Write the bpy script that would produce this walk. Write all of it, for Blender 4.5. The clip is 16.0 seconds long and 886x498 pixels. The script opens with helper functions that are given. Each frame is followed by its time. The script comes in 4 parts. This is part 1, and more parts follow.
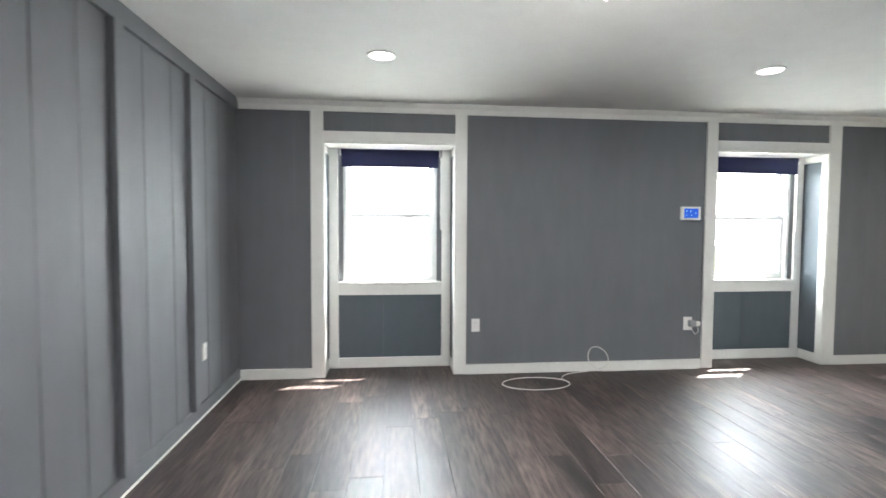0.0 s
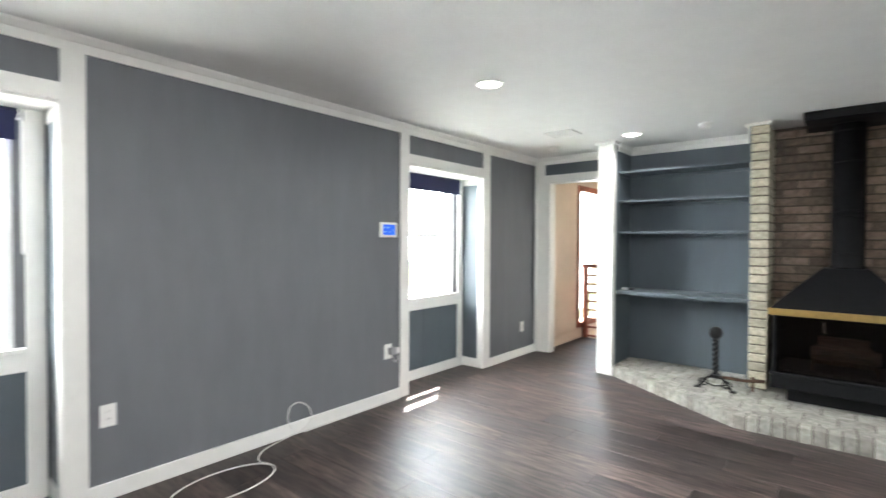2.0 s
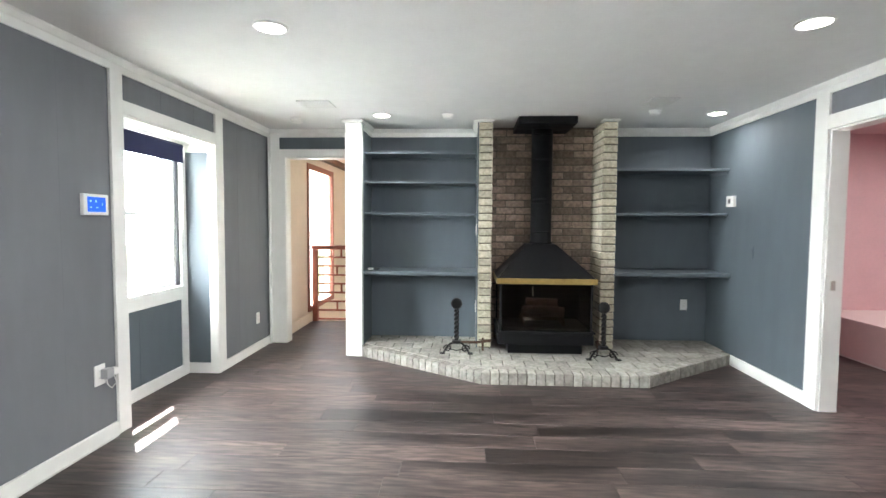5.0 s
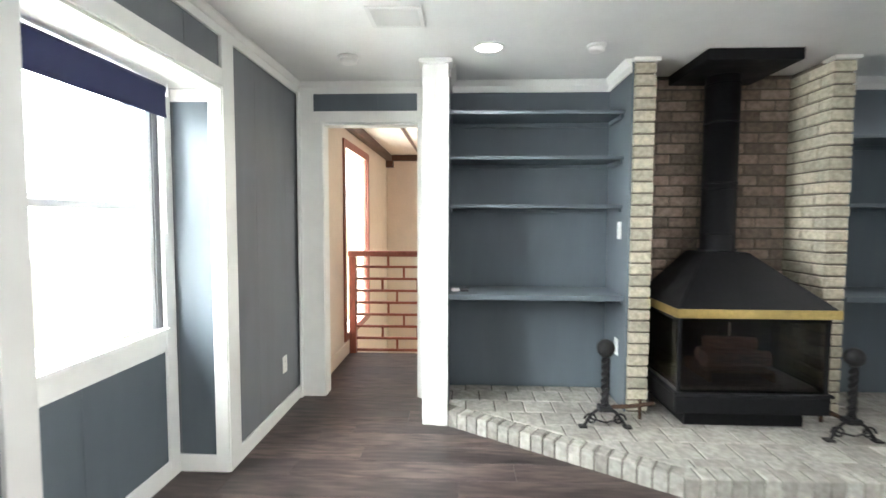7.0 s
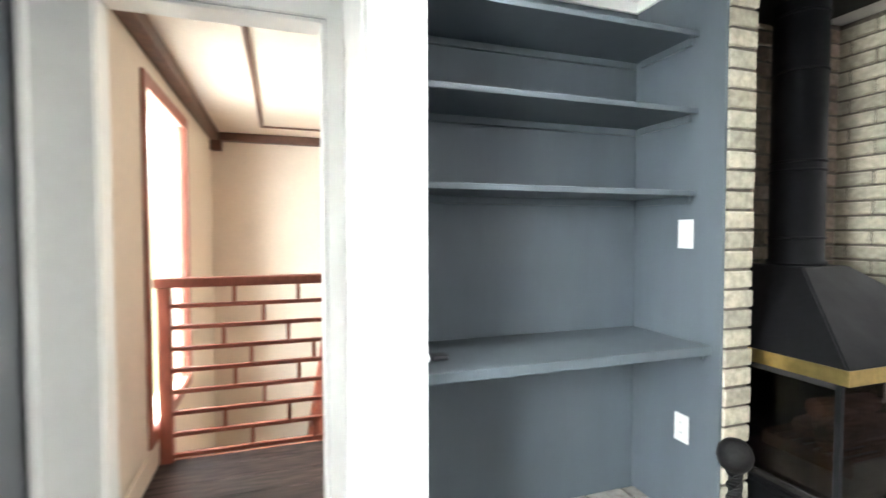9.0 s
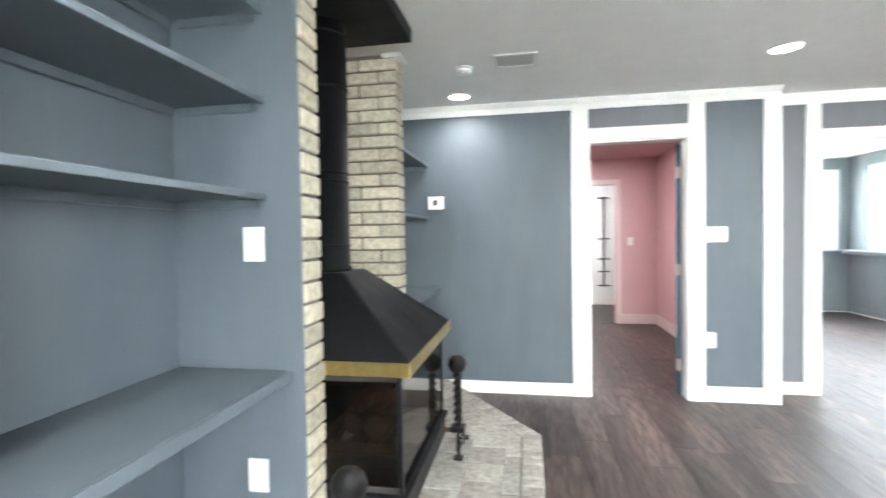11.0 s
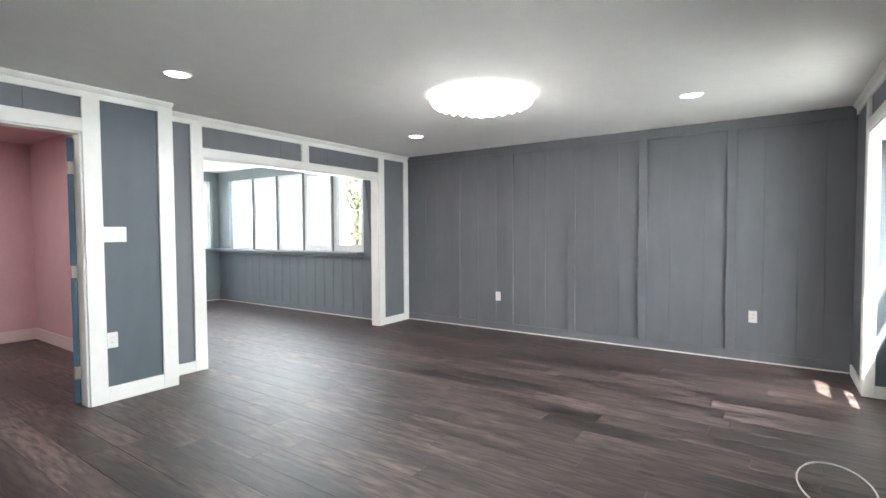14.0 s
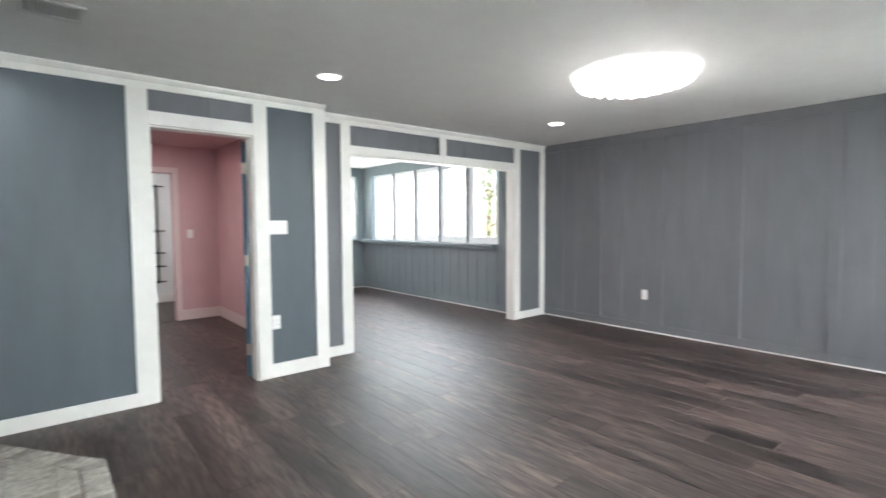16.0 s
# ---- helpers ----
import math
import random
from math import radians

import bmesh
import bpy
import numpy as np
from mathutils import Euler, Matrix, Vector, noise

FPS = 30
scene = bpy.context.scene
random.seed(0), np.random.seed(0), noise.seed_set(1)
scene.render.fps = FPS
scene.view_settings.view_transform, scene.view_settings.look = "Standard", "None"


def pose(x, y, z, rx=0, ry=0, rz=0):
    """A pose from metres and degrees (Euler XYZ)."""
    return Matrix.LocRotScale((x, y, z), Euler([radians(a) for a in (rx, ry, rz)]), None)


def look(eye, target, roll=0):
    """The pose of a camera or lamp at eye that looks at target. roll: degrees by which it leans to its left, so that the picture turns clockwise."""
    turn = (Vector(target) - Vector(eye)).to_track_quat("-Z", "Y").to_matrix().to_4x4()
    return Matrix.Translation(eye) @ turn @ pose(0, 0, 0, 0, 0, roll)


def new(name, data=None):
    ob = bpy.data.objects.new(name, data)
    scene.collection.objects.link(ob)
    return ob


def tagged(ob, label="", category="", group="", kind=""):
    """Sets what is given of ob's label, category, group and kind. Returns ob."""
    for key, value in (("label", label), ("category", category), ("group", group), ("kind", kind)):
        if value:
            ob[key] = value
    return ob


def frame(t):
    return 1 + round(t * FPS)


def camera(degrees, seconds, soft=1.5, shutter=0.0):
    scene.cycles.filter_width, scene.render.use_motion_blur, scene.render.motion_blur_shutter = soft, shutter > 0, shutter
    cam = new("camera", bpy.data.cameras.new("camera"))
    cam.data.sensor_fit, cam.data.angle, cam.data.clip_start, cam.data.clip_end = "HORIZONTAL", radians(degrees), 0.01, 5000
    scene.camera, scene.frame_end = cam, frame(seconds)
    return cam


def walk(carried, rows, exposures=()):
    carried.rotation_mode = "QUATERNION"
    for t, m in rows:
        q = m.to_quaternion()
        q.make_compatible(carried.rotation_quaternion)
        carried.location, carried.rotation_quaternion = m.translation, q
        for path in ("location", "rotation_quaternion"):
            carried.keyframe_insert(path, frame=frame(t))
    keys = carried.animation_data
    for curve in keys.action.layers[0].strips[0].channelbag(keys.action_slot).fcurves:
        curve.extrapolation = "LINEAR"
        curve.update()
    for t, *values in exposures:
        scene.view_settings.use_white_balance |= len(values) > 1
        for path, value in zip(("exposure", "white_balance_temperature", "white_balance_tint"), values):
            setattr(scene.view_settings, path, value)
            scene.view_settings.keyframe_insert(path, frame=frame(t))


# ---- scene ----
cam = camera(85.4, 16.0, shutter=0.45)
# seconds, x, y, z, pitch, lean, yaw
ROWS = [
    (0.0, 1.327, -4.247, 1.329, -2.63, 0.29, -5.83),
    (0.5, 1.291, -3.784, 1.346, -2.67, 0.19, -12.27),
    (1.0, 1.260, -3.416, 1.364, -2.43, 0.29, -20.69),
    (1.5, 1.277, -3.106, 1.379, -1.80, 0.32, -36.46),
    (2.0, 1.257, -2.979, 1.376, -0.97, 0.23, -50.10),
    (2.5, 1.268, -2.742, 1.402, -1.03, 0.28, -64.02),
    (3.0, 1.013, -2.712, 1.383, -0.73, 0.07, -76.21),
    (5.5, 1.596, -2.064, 1.363, -3.06, 0.36, -87.17),
    (6.0, 2.063, -1.859, 1.357, -3.37, 0.15, -85.47),
    (6.5, 2.502, -1.530, 1.362, -3.55, 0.22, -86.75),
    (7.0, 3.001, -1.268, 1.371, -3.44, 0.18, -87.52),
    (7.5, 3.485, -1.072, 1.361, -2.87, 0.06, -87.28),
    (8.0, 3.946, -0.905, 1.338, -2.86, -0.06, -88.85),
    (10.5, 5.424, -0.720, 1.308, -1.18, -0.83, -156.34),
    (11.0, 5.407, -0.819, 1.323, -1.56, -0.95, -169.95),
    (11.5, 5.484, -0.839, 1.328, -1.47, -0.75, 176.13),
    (12.0, 5.613, -0.756, 1.333, -1.59, -0.43, 162.07),
    (12.5, 5.603, -0.636, 1.338, -1.64, -0.51, 149.15),
    (13.0, 5.607, -0.545, 1.311, -1.30, -0.43, 137.70),
    (13.5, 5.627, -0.573, 1.313, -1.48, -0.34, 128.40),
    (14.0, 5.621, -0.613, 1.313, -2.16, -0.33, 124.41),
    (14.5, 5.583, -0.659, 1.320, -2.92, -0.37, 123.83),
    (15.0, 5.547, -0.702, 1.333, -3.29, -0.35, 124.75),
    (15.5, 5.569, -0.717, 1.337, -3.28, -0.29, 129.72),
    (16.0, 5.561, -0.742, 1.333, -3.17, -0.40, 139.95),
]


walk(cam, [(t, pose(x, y, z, 90 + p, -r, w)) for t, x, y, z, p, r, w in ROWS], exposures=[(0, 3.62), (1.5, 3.85), (3, 4.3), (5.5, 4.25), (8, 4.15), (10.5, 4.58), (11.5, 4.38), (12.5, 3.95), (14, 3.72), (16, 3.65)])

# ---- world, sun and lamps ----
world = bpy.data.worlds.new("sky")
scene.world = world
world.use_nodes = True
wn = world.node_tree
sky = wn.nodes.new("ShaderNodeTexSky")
sky.sky_type, sky.sun_disc = "NISHITA", False
SUN = Vector((0.45, 0.36, 1.0)).normalized()
sky.sun_elevation, sky.sun_rotation = math.asin(SUN.z), math.atan2(SUN.x, SUN.y)
wn.links.new(sky.outputs[0], wn.nodes["Background"].inputs[0])
wn.nodes["Background"].inputs[1].default_value = 0.05


def lamp(name, kind, m, energy, color=(1, 1, 1), **more):
    data = bpy.data.lights.new(name, kind)
    data.energy, data.color = energy, color
    if kind == "SUN":
        data.angle = radians(0.6)
    if kind == "AREA":
        data.shape = more.get("shape", "RECTANGLE")
        data.size, data.size_y = more["size"]
        data.spread = radians(more.get("spread", 180))
    if kind == "POINT":
        data.shadow_soft_size = more["size"]
    ob = new(name, data)
    ob.matrix_world = m
    return ob


lamp("sun", "SUN", look(SUN * 20, (0, 0, 0)), 5.0, (1.0, 0.96, 0.9))
DAY = (0.90, 0.97, 1.0)
for wx in (1.295, 4.915):
    lamp("daylight", "AREA", look((wx, 1.0, 1.9), (wx, -3, -0.3)), 64, DAY, size=(3.2, 1.8))
lamp("daylight", "AREA", look((8.30, 0.2, 1.25), (8.30, -3, 1.0)), 6, DAY, size=(1.2, 1.9))
lamp("daylight", "AREA", look((-0.15, -8.0, 1.75), (2.6, -7.6, 1.4)), 18, DAY, size=(2.6, 1.5))
lamp("daylight", "AREA", look((1.6, -10.0, 1.75), (1.6, -7.5, 1.4)), 10, DAY, size=(2.1, 1.4))
DOWNLIGHTS = [(3.86, -1.19), (1.25, -1.17), (1.21, -4.0), (3.90, -3.99), (5.92, -4.53), (5.93, -1.41)]
for px, py in DOWNLIGHTS:
    lamp("downlight_glow", "AREA", pose(px, py, 2.385), 0.45, (1, 0.99, 0.98), size=(0.15, 0.15), shape="DISK", spread=150)
lamp("ceiling_light_glow", "POINT", pose(2.2, -2.57, 2.20), 2.0, (1, 0.97, 0.96), size=0.1)
lamp("bedroom_glow", "AREA", pose(5.2, -6.8, 2.36), 2.6, (1, 0.97, 0.94), size=(0.4, 0.4))
lamp("washroom_glow", "AREA", pose(4.6, -9.3, 2.36), 1.3, (1, 1, 1), size=(0.4, 0.4))

# ---- materials ----


def material(name, color, rough=0.6, metal=0.0, grain=0.0, scale=20.0, stretch=(1, 1, 1), bump=0.0, vary=0.0, blotch=0.0, coat=0.0, second=None, rough_vary=0.0, gloss=0.5):
    """A painted or natural surface: blotches, fine grain, relief and piece-to-piece change."""
    m = bpy.data.materials.new(name)
    m.use_nodes = True
    nt = m.node_tree
    n, link = nt.nodes, nt.links.new
    b = n["Principled BSDF"]
    b.inputs["Roughness"].default_value, b.inputs["Metallic"].default_value = rough, metal
    b.inputs["Coat Weight"].default_value, b.inputs["Specular IOR Level"].default_value = coat, gloss
    geo = n.new("ShaderNodeNewGeometry")
    mp = n.new("ShaderNodeMapping")
    mp.inputs["Scale"].default_value = stretch
    link(geo.outputs["Position"], mp.inputs[0])
    info = n.new("ShaderNodeObjectInfo")
    shift = n.new("ShaderNodeVectorMath")
    shift.operation = "MULTIPLY_ADD"
    comb = n.new("ShaderNodeCombineXYZ")
    mul = n.new("ShaderNodeMath")
    mul.operation, mul.inputs[1].default_value = "MULTIPLY", 37.0 if vary else 0.0
    link(info.outputs["Random"], mul.inputs[0])
    for i in range(3):
        link(mul.outputs[0], comb.inputs[i])
    shift.inputs[1].default_value = (1, 1, 1)
    link(mp.outputs[0], shift.inputs[0])
    link(comb.outputs[0], shift.inputs[2])
    fine = n.new("ShaderNodeTexNoise")
    fine.inputs["Scale"].default_value, fine.inputs["Detail"].default_value = scale, 5
    link(shift.outputs[0], fine.inputs[0])
    big = n.new("ShaderNodeTexNoise")
    big.inputs["Scale"].default_value, big.inputs["Detail"].default_value = scale * 0.13, 3
    link(shift.outputs[0], big.inputs[0])
    last = None
    mix0 = n.new("ShaderNodeMix")
    mix0.data_type = "RGBA"
    mix0.inputs["A"].default_value, mix0.inputs["B"].default_value = (*color, 1), (*(second or color), 1)
    ramp = n.new("ShaderNodeMapRange")
    ramp.inputs["From Min"].default_value, ramp.inputs["From Max"].default_value = 0.22, 0.78
    link(big.outputs[0], ramp.inputs[0])
    link(ramp.outputs[0], mix0.inputs["Factor"])
    last = mix0.outputs["Result"]

    def shade(source, low, high, amount, last):
        if not amount:
            return last
        mr = n.new("ShaderNodeMapRange")
        mr.inputs["From Min"].default_value, mr.inputs["From Max"].default_value = low, high
        mr.interpolation_type = "SMOOTHSTEP"
        mr.inputs["To Min"].default_value, mr.inputs["To Max"].default_value = 1 - amount, 1 + amount
        link(source, mr.inputs[0])
        mx = n.new("ShaderNodeMix")
        mx.data_type, mx.blend_type = "RGBA", "MULTIPLY"
        mx.inputs["Factor"].default_value = 1
        link(last, mx.inputs["A"])
        link(mr.outputs[0], mx.inputs["B"])
        return mx.outputs["Result"]

    last = shade(fine.outputs[0], 0.22, 0.78, grain, last)
    last = shade(big.outputs[0], 0.2, 0.8, blotch, last)
    last = shade(info.outputs["Random"], 0, 1, vary, last)
    link(last, b.inputs["Base Color"])
    if rough_vary:
        rr = n.new("ShaderNodeMapRange")
        rr.inputs["From Min"].default_value, rr.inputs["From Max"].default_value = 0.3, 0.7
        rr.inputs["To Min"].default_value, rr.inputs["To Max"].default_value = rough - rough_vary, rough + rough_vary
        link(big.outputs[0], rr.inputs[0])
        link(rr.outputs[0], b.inputs["Roughness"])
    if bump:
        bp = n.new("ShaderNodeBump")
        bp.inputs["Strength"].default_value, bp.inputs["Distance"].default_value = bump, 0.003
        link(fine.outputs[0], bp.inputs["Height"])
        link(bp.outputs[0], b.inputs["Normal"])
    return m


def glow(name, color, strength):
    m = bpy.data.materials.new(name)
    m.use_nodes = True
    b = m.node_tree.nodes["Principled BSDF"]
    b.inputs["Base Color"].default_value = (*color, 1)
    b.inputs["Emission Color"].default_value = (*color, 1)
    b.inputs["Emission Strength"].default_value = strength
    return m


def glass(name, tint=(1, 1, 1), rough=0.0, ior=1.45):
    m = bpy.data.materials.new(name)
    m.use_nodes = True
    b = m.node_tree.nodes["Principled BSDF"]
    b.inputs["Base Color"].default_value = (*tint, 1)
    b.inputs["Transmission Weight"].default_value, b.inputs["Roughness"].default_value, b.inputs["IOR"].default_value = 1, rough, ior
    return m


GREY = material("grey_paint", (0.160, 0.168, 0.180), 0.58, gloss=0.3, grain=0.05, scale=9, stretch=(1, 1, 0.25), bump=0.12, blotch=0.06, rough_vary=0.06)
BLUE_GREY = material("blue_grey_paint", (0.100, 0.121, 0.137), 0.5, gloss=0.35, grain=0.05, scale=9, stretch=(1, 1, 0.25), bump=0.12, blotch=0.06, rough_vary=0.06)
SUN_GREY = material("sunroom_paint", (0.17, 0.21, 0.225), 0.45, grain=0.05, scale=9, stretch=(1, 1, 0.25), bump=0.1, blotch=0.06)
WHITE = material("white_trim_paint", (0.78, 0.775, 0.74), 0.35, grain=0.02, scale=14, bump=0.05, blotch=0.025)
CEILING = material("ceiling_paint", (0.72, 0.72, 0.70), 0.8, grain=0.02, scale=60, bump=0.15, blotch=0.02)
PINK = material("pink_paint", (0.62, 0.40, 0.42), 0.6, grain=0.02, scale=30, bump=0.05, blotch=0.03)
PINK_TRIM = material("pinkish_trim", (0.72, 0.60, 0.58), 0.4, grain=0.02, scale=14)
CREAM = material("cream_plaster", (0.74, 0.63, 0.52), 0.7, grain=0.03, scale=30, bump=0.05, blotch=0.03)
PLANK = material("dark_vinyl_plank", (0.011, 0.0080, 0.0082), 0.47, gloss=0.6, grain=0.85, scale=11, stretch=(4.0, 0.5, 1), bump=0.06, vary=0.20, blotch=0.34, second=(0.090, 0.063, 0.056), rough_vary=0.06)
UNDERFLOOR = material("floor_joint", (0.035, 0.030, 0.028), 0.7)
BRICK = material("whitewashed_brick", (0.52, 0.485, 0.38), 0.85, grain=0.25, scale=35, bump=0.6, vary=0.16, blotch=0.22, second=(0.33, 0.29, 0.215))
SOOT_BRICK = material("sooty_brick", (0.36, 0.29, 0.235), 0.88, grain=0.3, scale=30, bump=0.6, vary=0.35, blotch=0.35, second=(0.17, 0.115, 0.09))
HEARTH_BRICK = material("worn_hearth_brick", (0.38, 0.36, 0.315), 0.85, grain=0.25, scale=28, bump=0.5, vary=0.14, blotch=0.34, second=(0.27, 0.26, 0.235))
MORTAR = material("dark_mortar", (0.13, 0.112, 0.09), 0.95, grain=0.25, scale=60, bump=0.5)
PALE_MORTAR = material("pale_mortar", (0.11, 0.10, 0.085), 0.95, grain=0.25, scale=60, bump=0.5)
STEEL = material("black_painted_steel", (0.006, 0.006, 0.007), 0.55, gloss=0.18, grain=0.2, scale=40, bump=0.05, blotch=0.15, rough_vary=0.08)
IRON = material("black_wrought_iron", (0.015, 0.014, 0.014), 0.5, 0.6, grain=0.3, scale=60, bump=0.4)
BRASS = material("worn_brass", (0.55, 0.40, 0.15), 0.32, 1.0, grain=0.12, scale=40, blotch=0.15)
RUST = material("rusty_iron", (0.10, 0.055, 0.035), 0.8, 0.2, grain=0.4, scale=60, bump=0.3)
SOOT = material("soot", (0.02, 0.018, 0.016), 0.9, grain=0.3, scale=30, bump=0.4)
LOG = material("fire_log", (0.22, 0.12, 0.08), 0.9, grain=0.5, scale=30, stretch=(3, 0.5, 3), bump=0.8, second=(0.08, 0.06, 0.05))
ASH = material("ash", (0.13, 0.12, 0.11), 0.95, grain=0.4, scale=60, bump=0.8)
FIRE_GLASS = glass("stove_glass", (0.42, 0.40, 0.38), 0.05, 1.22)
PANE = glass("window_glass")
NAVY = material("navy_blind_fabric", (0.012, 0.016, 0.065), 0.8, grain=0.1, scale=200, bump=0.1)
VINYL = material("white_window_vinyl", (0.76, 0.78, 0.78), 0.35, blotch=0.02)
PLASTIC = material("white_plastic", (0.80, 0.79, 0.76), 0.35, blotch=0.01)
DARK_PLASTIC = material("dark_plastic", (0.03, 0.03, 0.035), 0.4)
GREY_PLASTIC = material("grey_plastic", (0.35, 0.35, 0.36), 0.4)
SCREEN = glow("thermostat_screen", (0.01, 0.12, 0.75), 0.03)
SCREEN_MARK = glow("screen_mark", (0.45, 0.75, 1.0), 0.03)
BULB = glow("lamp_diffuser", (1.0, 0.98, 0.96), 1.2)
CRYSTAL = glow("lit_crystal", (1.0, 0.96, 0.95), 0.6)
CHROME = material("chrome", (0.7, 0.7, 0.7), 0.15, 1.0)
VENT_GREY = material("vent_metal", (0.62, 0.62, 0.60), 0.5, blotch=0.03)
VENT_DARK = material("vent_inside", (0.06, 0.06, 0.06), 0.8)
CABLE = material("white_cable", (0.74, 0.73, 0.70), 0.45)
REDWOOD = material("red_stained_wood", (0.30, 0.085, 0.050), 0.45, grain=0.25, scale=18, stretch=(4, 4, 0.6), bump=0.15)
BROWN_WOOD = material("brown_wood_trim", (0.12, 0.055, 0.035), 0.5, grain=0.25, scale=18, bump=0.15)
BLUE_DOOR = material("blue_door_paint", (0.06, 0.13, 0.19), 0.4, blotch=0.05)
NICKEL = material("brushed_nickel", (0.5, 0.47, 0.42), 0.35, 1.0, grain=0.1, scale=80)
WHITEWALL = material("white_wall_paint", (0.78, 0.80, 0.80), 0.6, blotch=0.02)
LAWN = material("lawn", (0.075, 0.095, 0.04), 0.95, grain=0.4, scale=3, blotch=0.3)
LEAF = material("leaf", (0.12, 0.17, 0.07), 0.7, grain=0.2, scale=4, blotch=0.3, vary=0.1)
leaf_nodes = LEAF.node_tree
thin = leaf_nodes.nodes.new("ShaderNodeBsdfTranslucent")
thin.inputs[0].default_value = (0.36, 0.46, 0.30, 1)
both = leaf_nodes.nodes.new("ShaderNodeMixShader")
both.inputs[0].default_value = 0.55
leaf_nodes.links.new(leaf_nodes.nodes["Principled BSDF"].outputs[0], both.inputs[1])
leaf_nodes.links.new(thin.outputs[0], both.inputs[2])
leaf_nodes.links.new(both.outputs[0], leaf_nodes.nodes["Material Output"].inputs[0])
BARK = material("bark", (0.12, 0.09, 0.07), 0.9, grain=0.4, scale=12, stretch=(1, 1, 0.2), bump=0.6)

# ---- building helpers ----
HOME = {}


def boxes(*spans, bevel=0.0):
    """One bmesh of boxes, each x0, x1, y0, y1, z0, z1."""
    bm = bmesh.new()
    for x0, x1, y0, y1, z0, z1 in spans:
        v = [bm.verts.new((x, y, z)) for x in (x0, x1) for y in (y0, y1) for z in (z0, z1)]
        for f in ((0, 1, 3, 2), (4, 6, 7, 5), (0, 4, 5, 1), (2, 3, 7, 6), (0, 2, 6, 4), (1, 5, 7, 3)):
            bm.faces.new([v[i] for i in f])
    if bevel:
        bmesh.ops.bevel(bm, geom=bm.edges[:], offset=bevel, segments=2, profile=0.6, affect="EDGES")
    return bm


def tube(path, radius, sides=12, closed=False):
    """A round bar along points; radius may be one number or one for each point."""
    bm = bmesh.new()
    pts = [Vector(p) for p in path]
    rad = radius if isinstance(radius, (list, tuple)) else [radius] * len(pts)
    rings, up = [], None
    for i, p in enumerate(pts):
        a, b = pts[i - 1] if (i or closed) else p, pts[(i + 1) % len(pts)] if (i + 1 < len(pts) or closed) else p
        d = (b - a).normalized()
        if up is None:
            up = d.orthogonal().normalized()
        up = (up - d * up.dot(d)).normalized()
        side = d.cross(up)
        rings.append([bm.verts.new(p + (up * math.cos(k * math.tau / sides) + side * math.sin(k * math.tau / sides)) * rad[i]) for k in range(sides)])
    for i in range(len(rings) if closed else len(rings) - 1):
        r0, r1 = rings[i], rings[(i + 1) % len(rings)]
        for k in range(sides):
            f = bm.faces.new((r0[k], r0[(k + 1) % sides], r1[(k + 1) % sides], r1[k]))
            f.smooth = True
    if not closed:
        bm.faces.new(rings[0][::-1])
        bm.faces.new(rings[-1])
    return bm


def eased(path, steps=5):
    """A path with smooth bends between the points given."""
    pts = [Vector(p) for p in path]
    out = []
    for i in range(len(pts) - 1):
        a, b, c, d = pts[max(i - 1, 0)], pts[i], pts[i + 1], pts[min(i + 2, len(pts) - 1)]
        for k in range(steps):
            t = k / steps
            out.append(0.5 * (2 * b + (c - a) * t + (2 * a - 5 * b + 4 * c - d) * t * t + (3 * b - a - 3 * c + d) * t ** 3))
    return [tuple(p) for p in out + [pts[-1]]]


def turned(profile, x, y, sides=28):
    """A body of revolution round a vertical axis: profile of radius, z."""
    bm = bmesh.new()
    rings = [[bm.verts.new((x + r * math.cos(k * math.tau / sides), y + r * math.sin(k * math.tau / sides), z)) for k in range(sides)] for r, z in profile]
    for r0, r1 in zip(rings, rings[1:]):
        for k in range(sides):
            f = bm.faces.new((r0[k], r0[(k + 1) % sides], r1[(k + 1) % sides], r1[k]))
            f.smooth = True
    bm.faces.new(rings[0][::-1])
    bm.faces.new(rings[-1])
    return bm


def prism(outline, z0, z1, bevel=0.0):
    """An upright body over a floor outline."""
    bm = bmesh.new()
    low = [bm.verts.new((x, y, z0)) for x, y in outline]
    top = [bm.verts.new((x, y, z1)) for x, y in outline]
    bm.faces.new(low[::-1])
    bm.faces.new(top)
    for i in range(len(low)):
        j = (i + 1) % len(low)
        bm.faces.new((low[i], low[j], top[j], top[i]))
    if bevel:
        bmesh.ops.bevel(bm, geom=[e for e in bm.edges if e.verts[0].co.z > z1 - 1e-5 and e.verts[1].co.z > z1 - 1e-5], offset=bevel, segments=1, affect="EDGES")
    return bm


def mesh_of(name, bm, mat, home=Vector((0, 0, 0))):
    bmesh.ops.recalc_face_normals(bm, faces=bm.faces[:])
    bmesh.ops.translate(bm, verts=bm.verts[:], vec=-Vector(home))
    me = bpy.data.meshes.new(name)
    bm.to_mesh(me)
    bm.free()
    me.materials.append(mat)
    return me


def setting(name, bm, mat, label="", category=""):
    ob = new(name, mesh_of(name, bm, mat))
    HOME[ob] = Vector((0, 0, 0))
    return tagged(ob, label, category, kind="structure")


def thing(name, at, label, category, group=""):
    ob = new(name)
    ob.location = at
    ob.empty_display_size = 0.1
    HOME[ob] = Vector(at)
    return tagged(ob, label, category, group)


def solid(name, bm, mat, at, label, category, group=""):
    """A thing of one mesh."""
    ob = new(name, mesh_of(name, bm, mat, at))
    ob.location = at
    HOME[ob] = Vector(at)
    return tagged(ob, label, category, group)


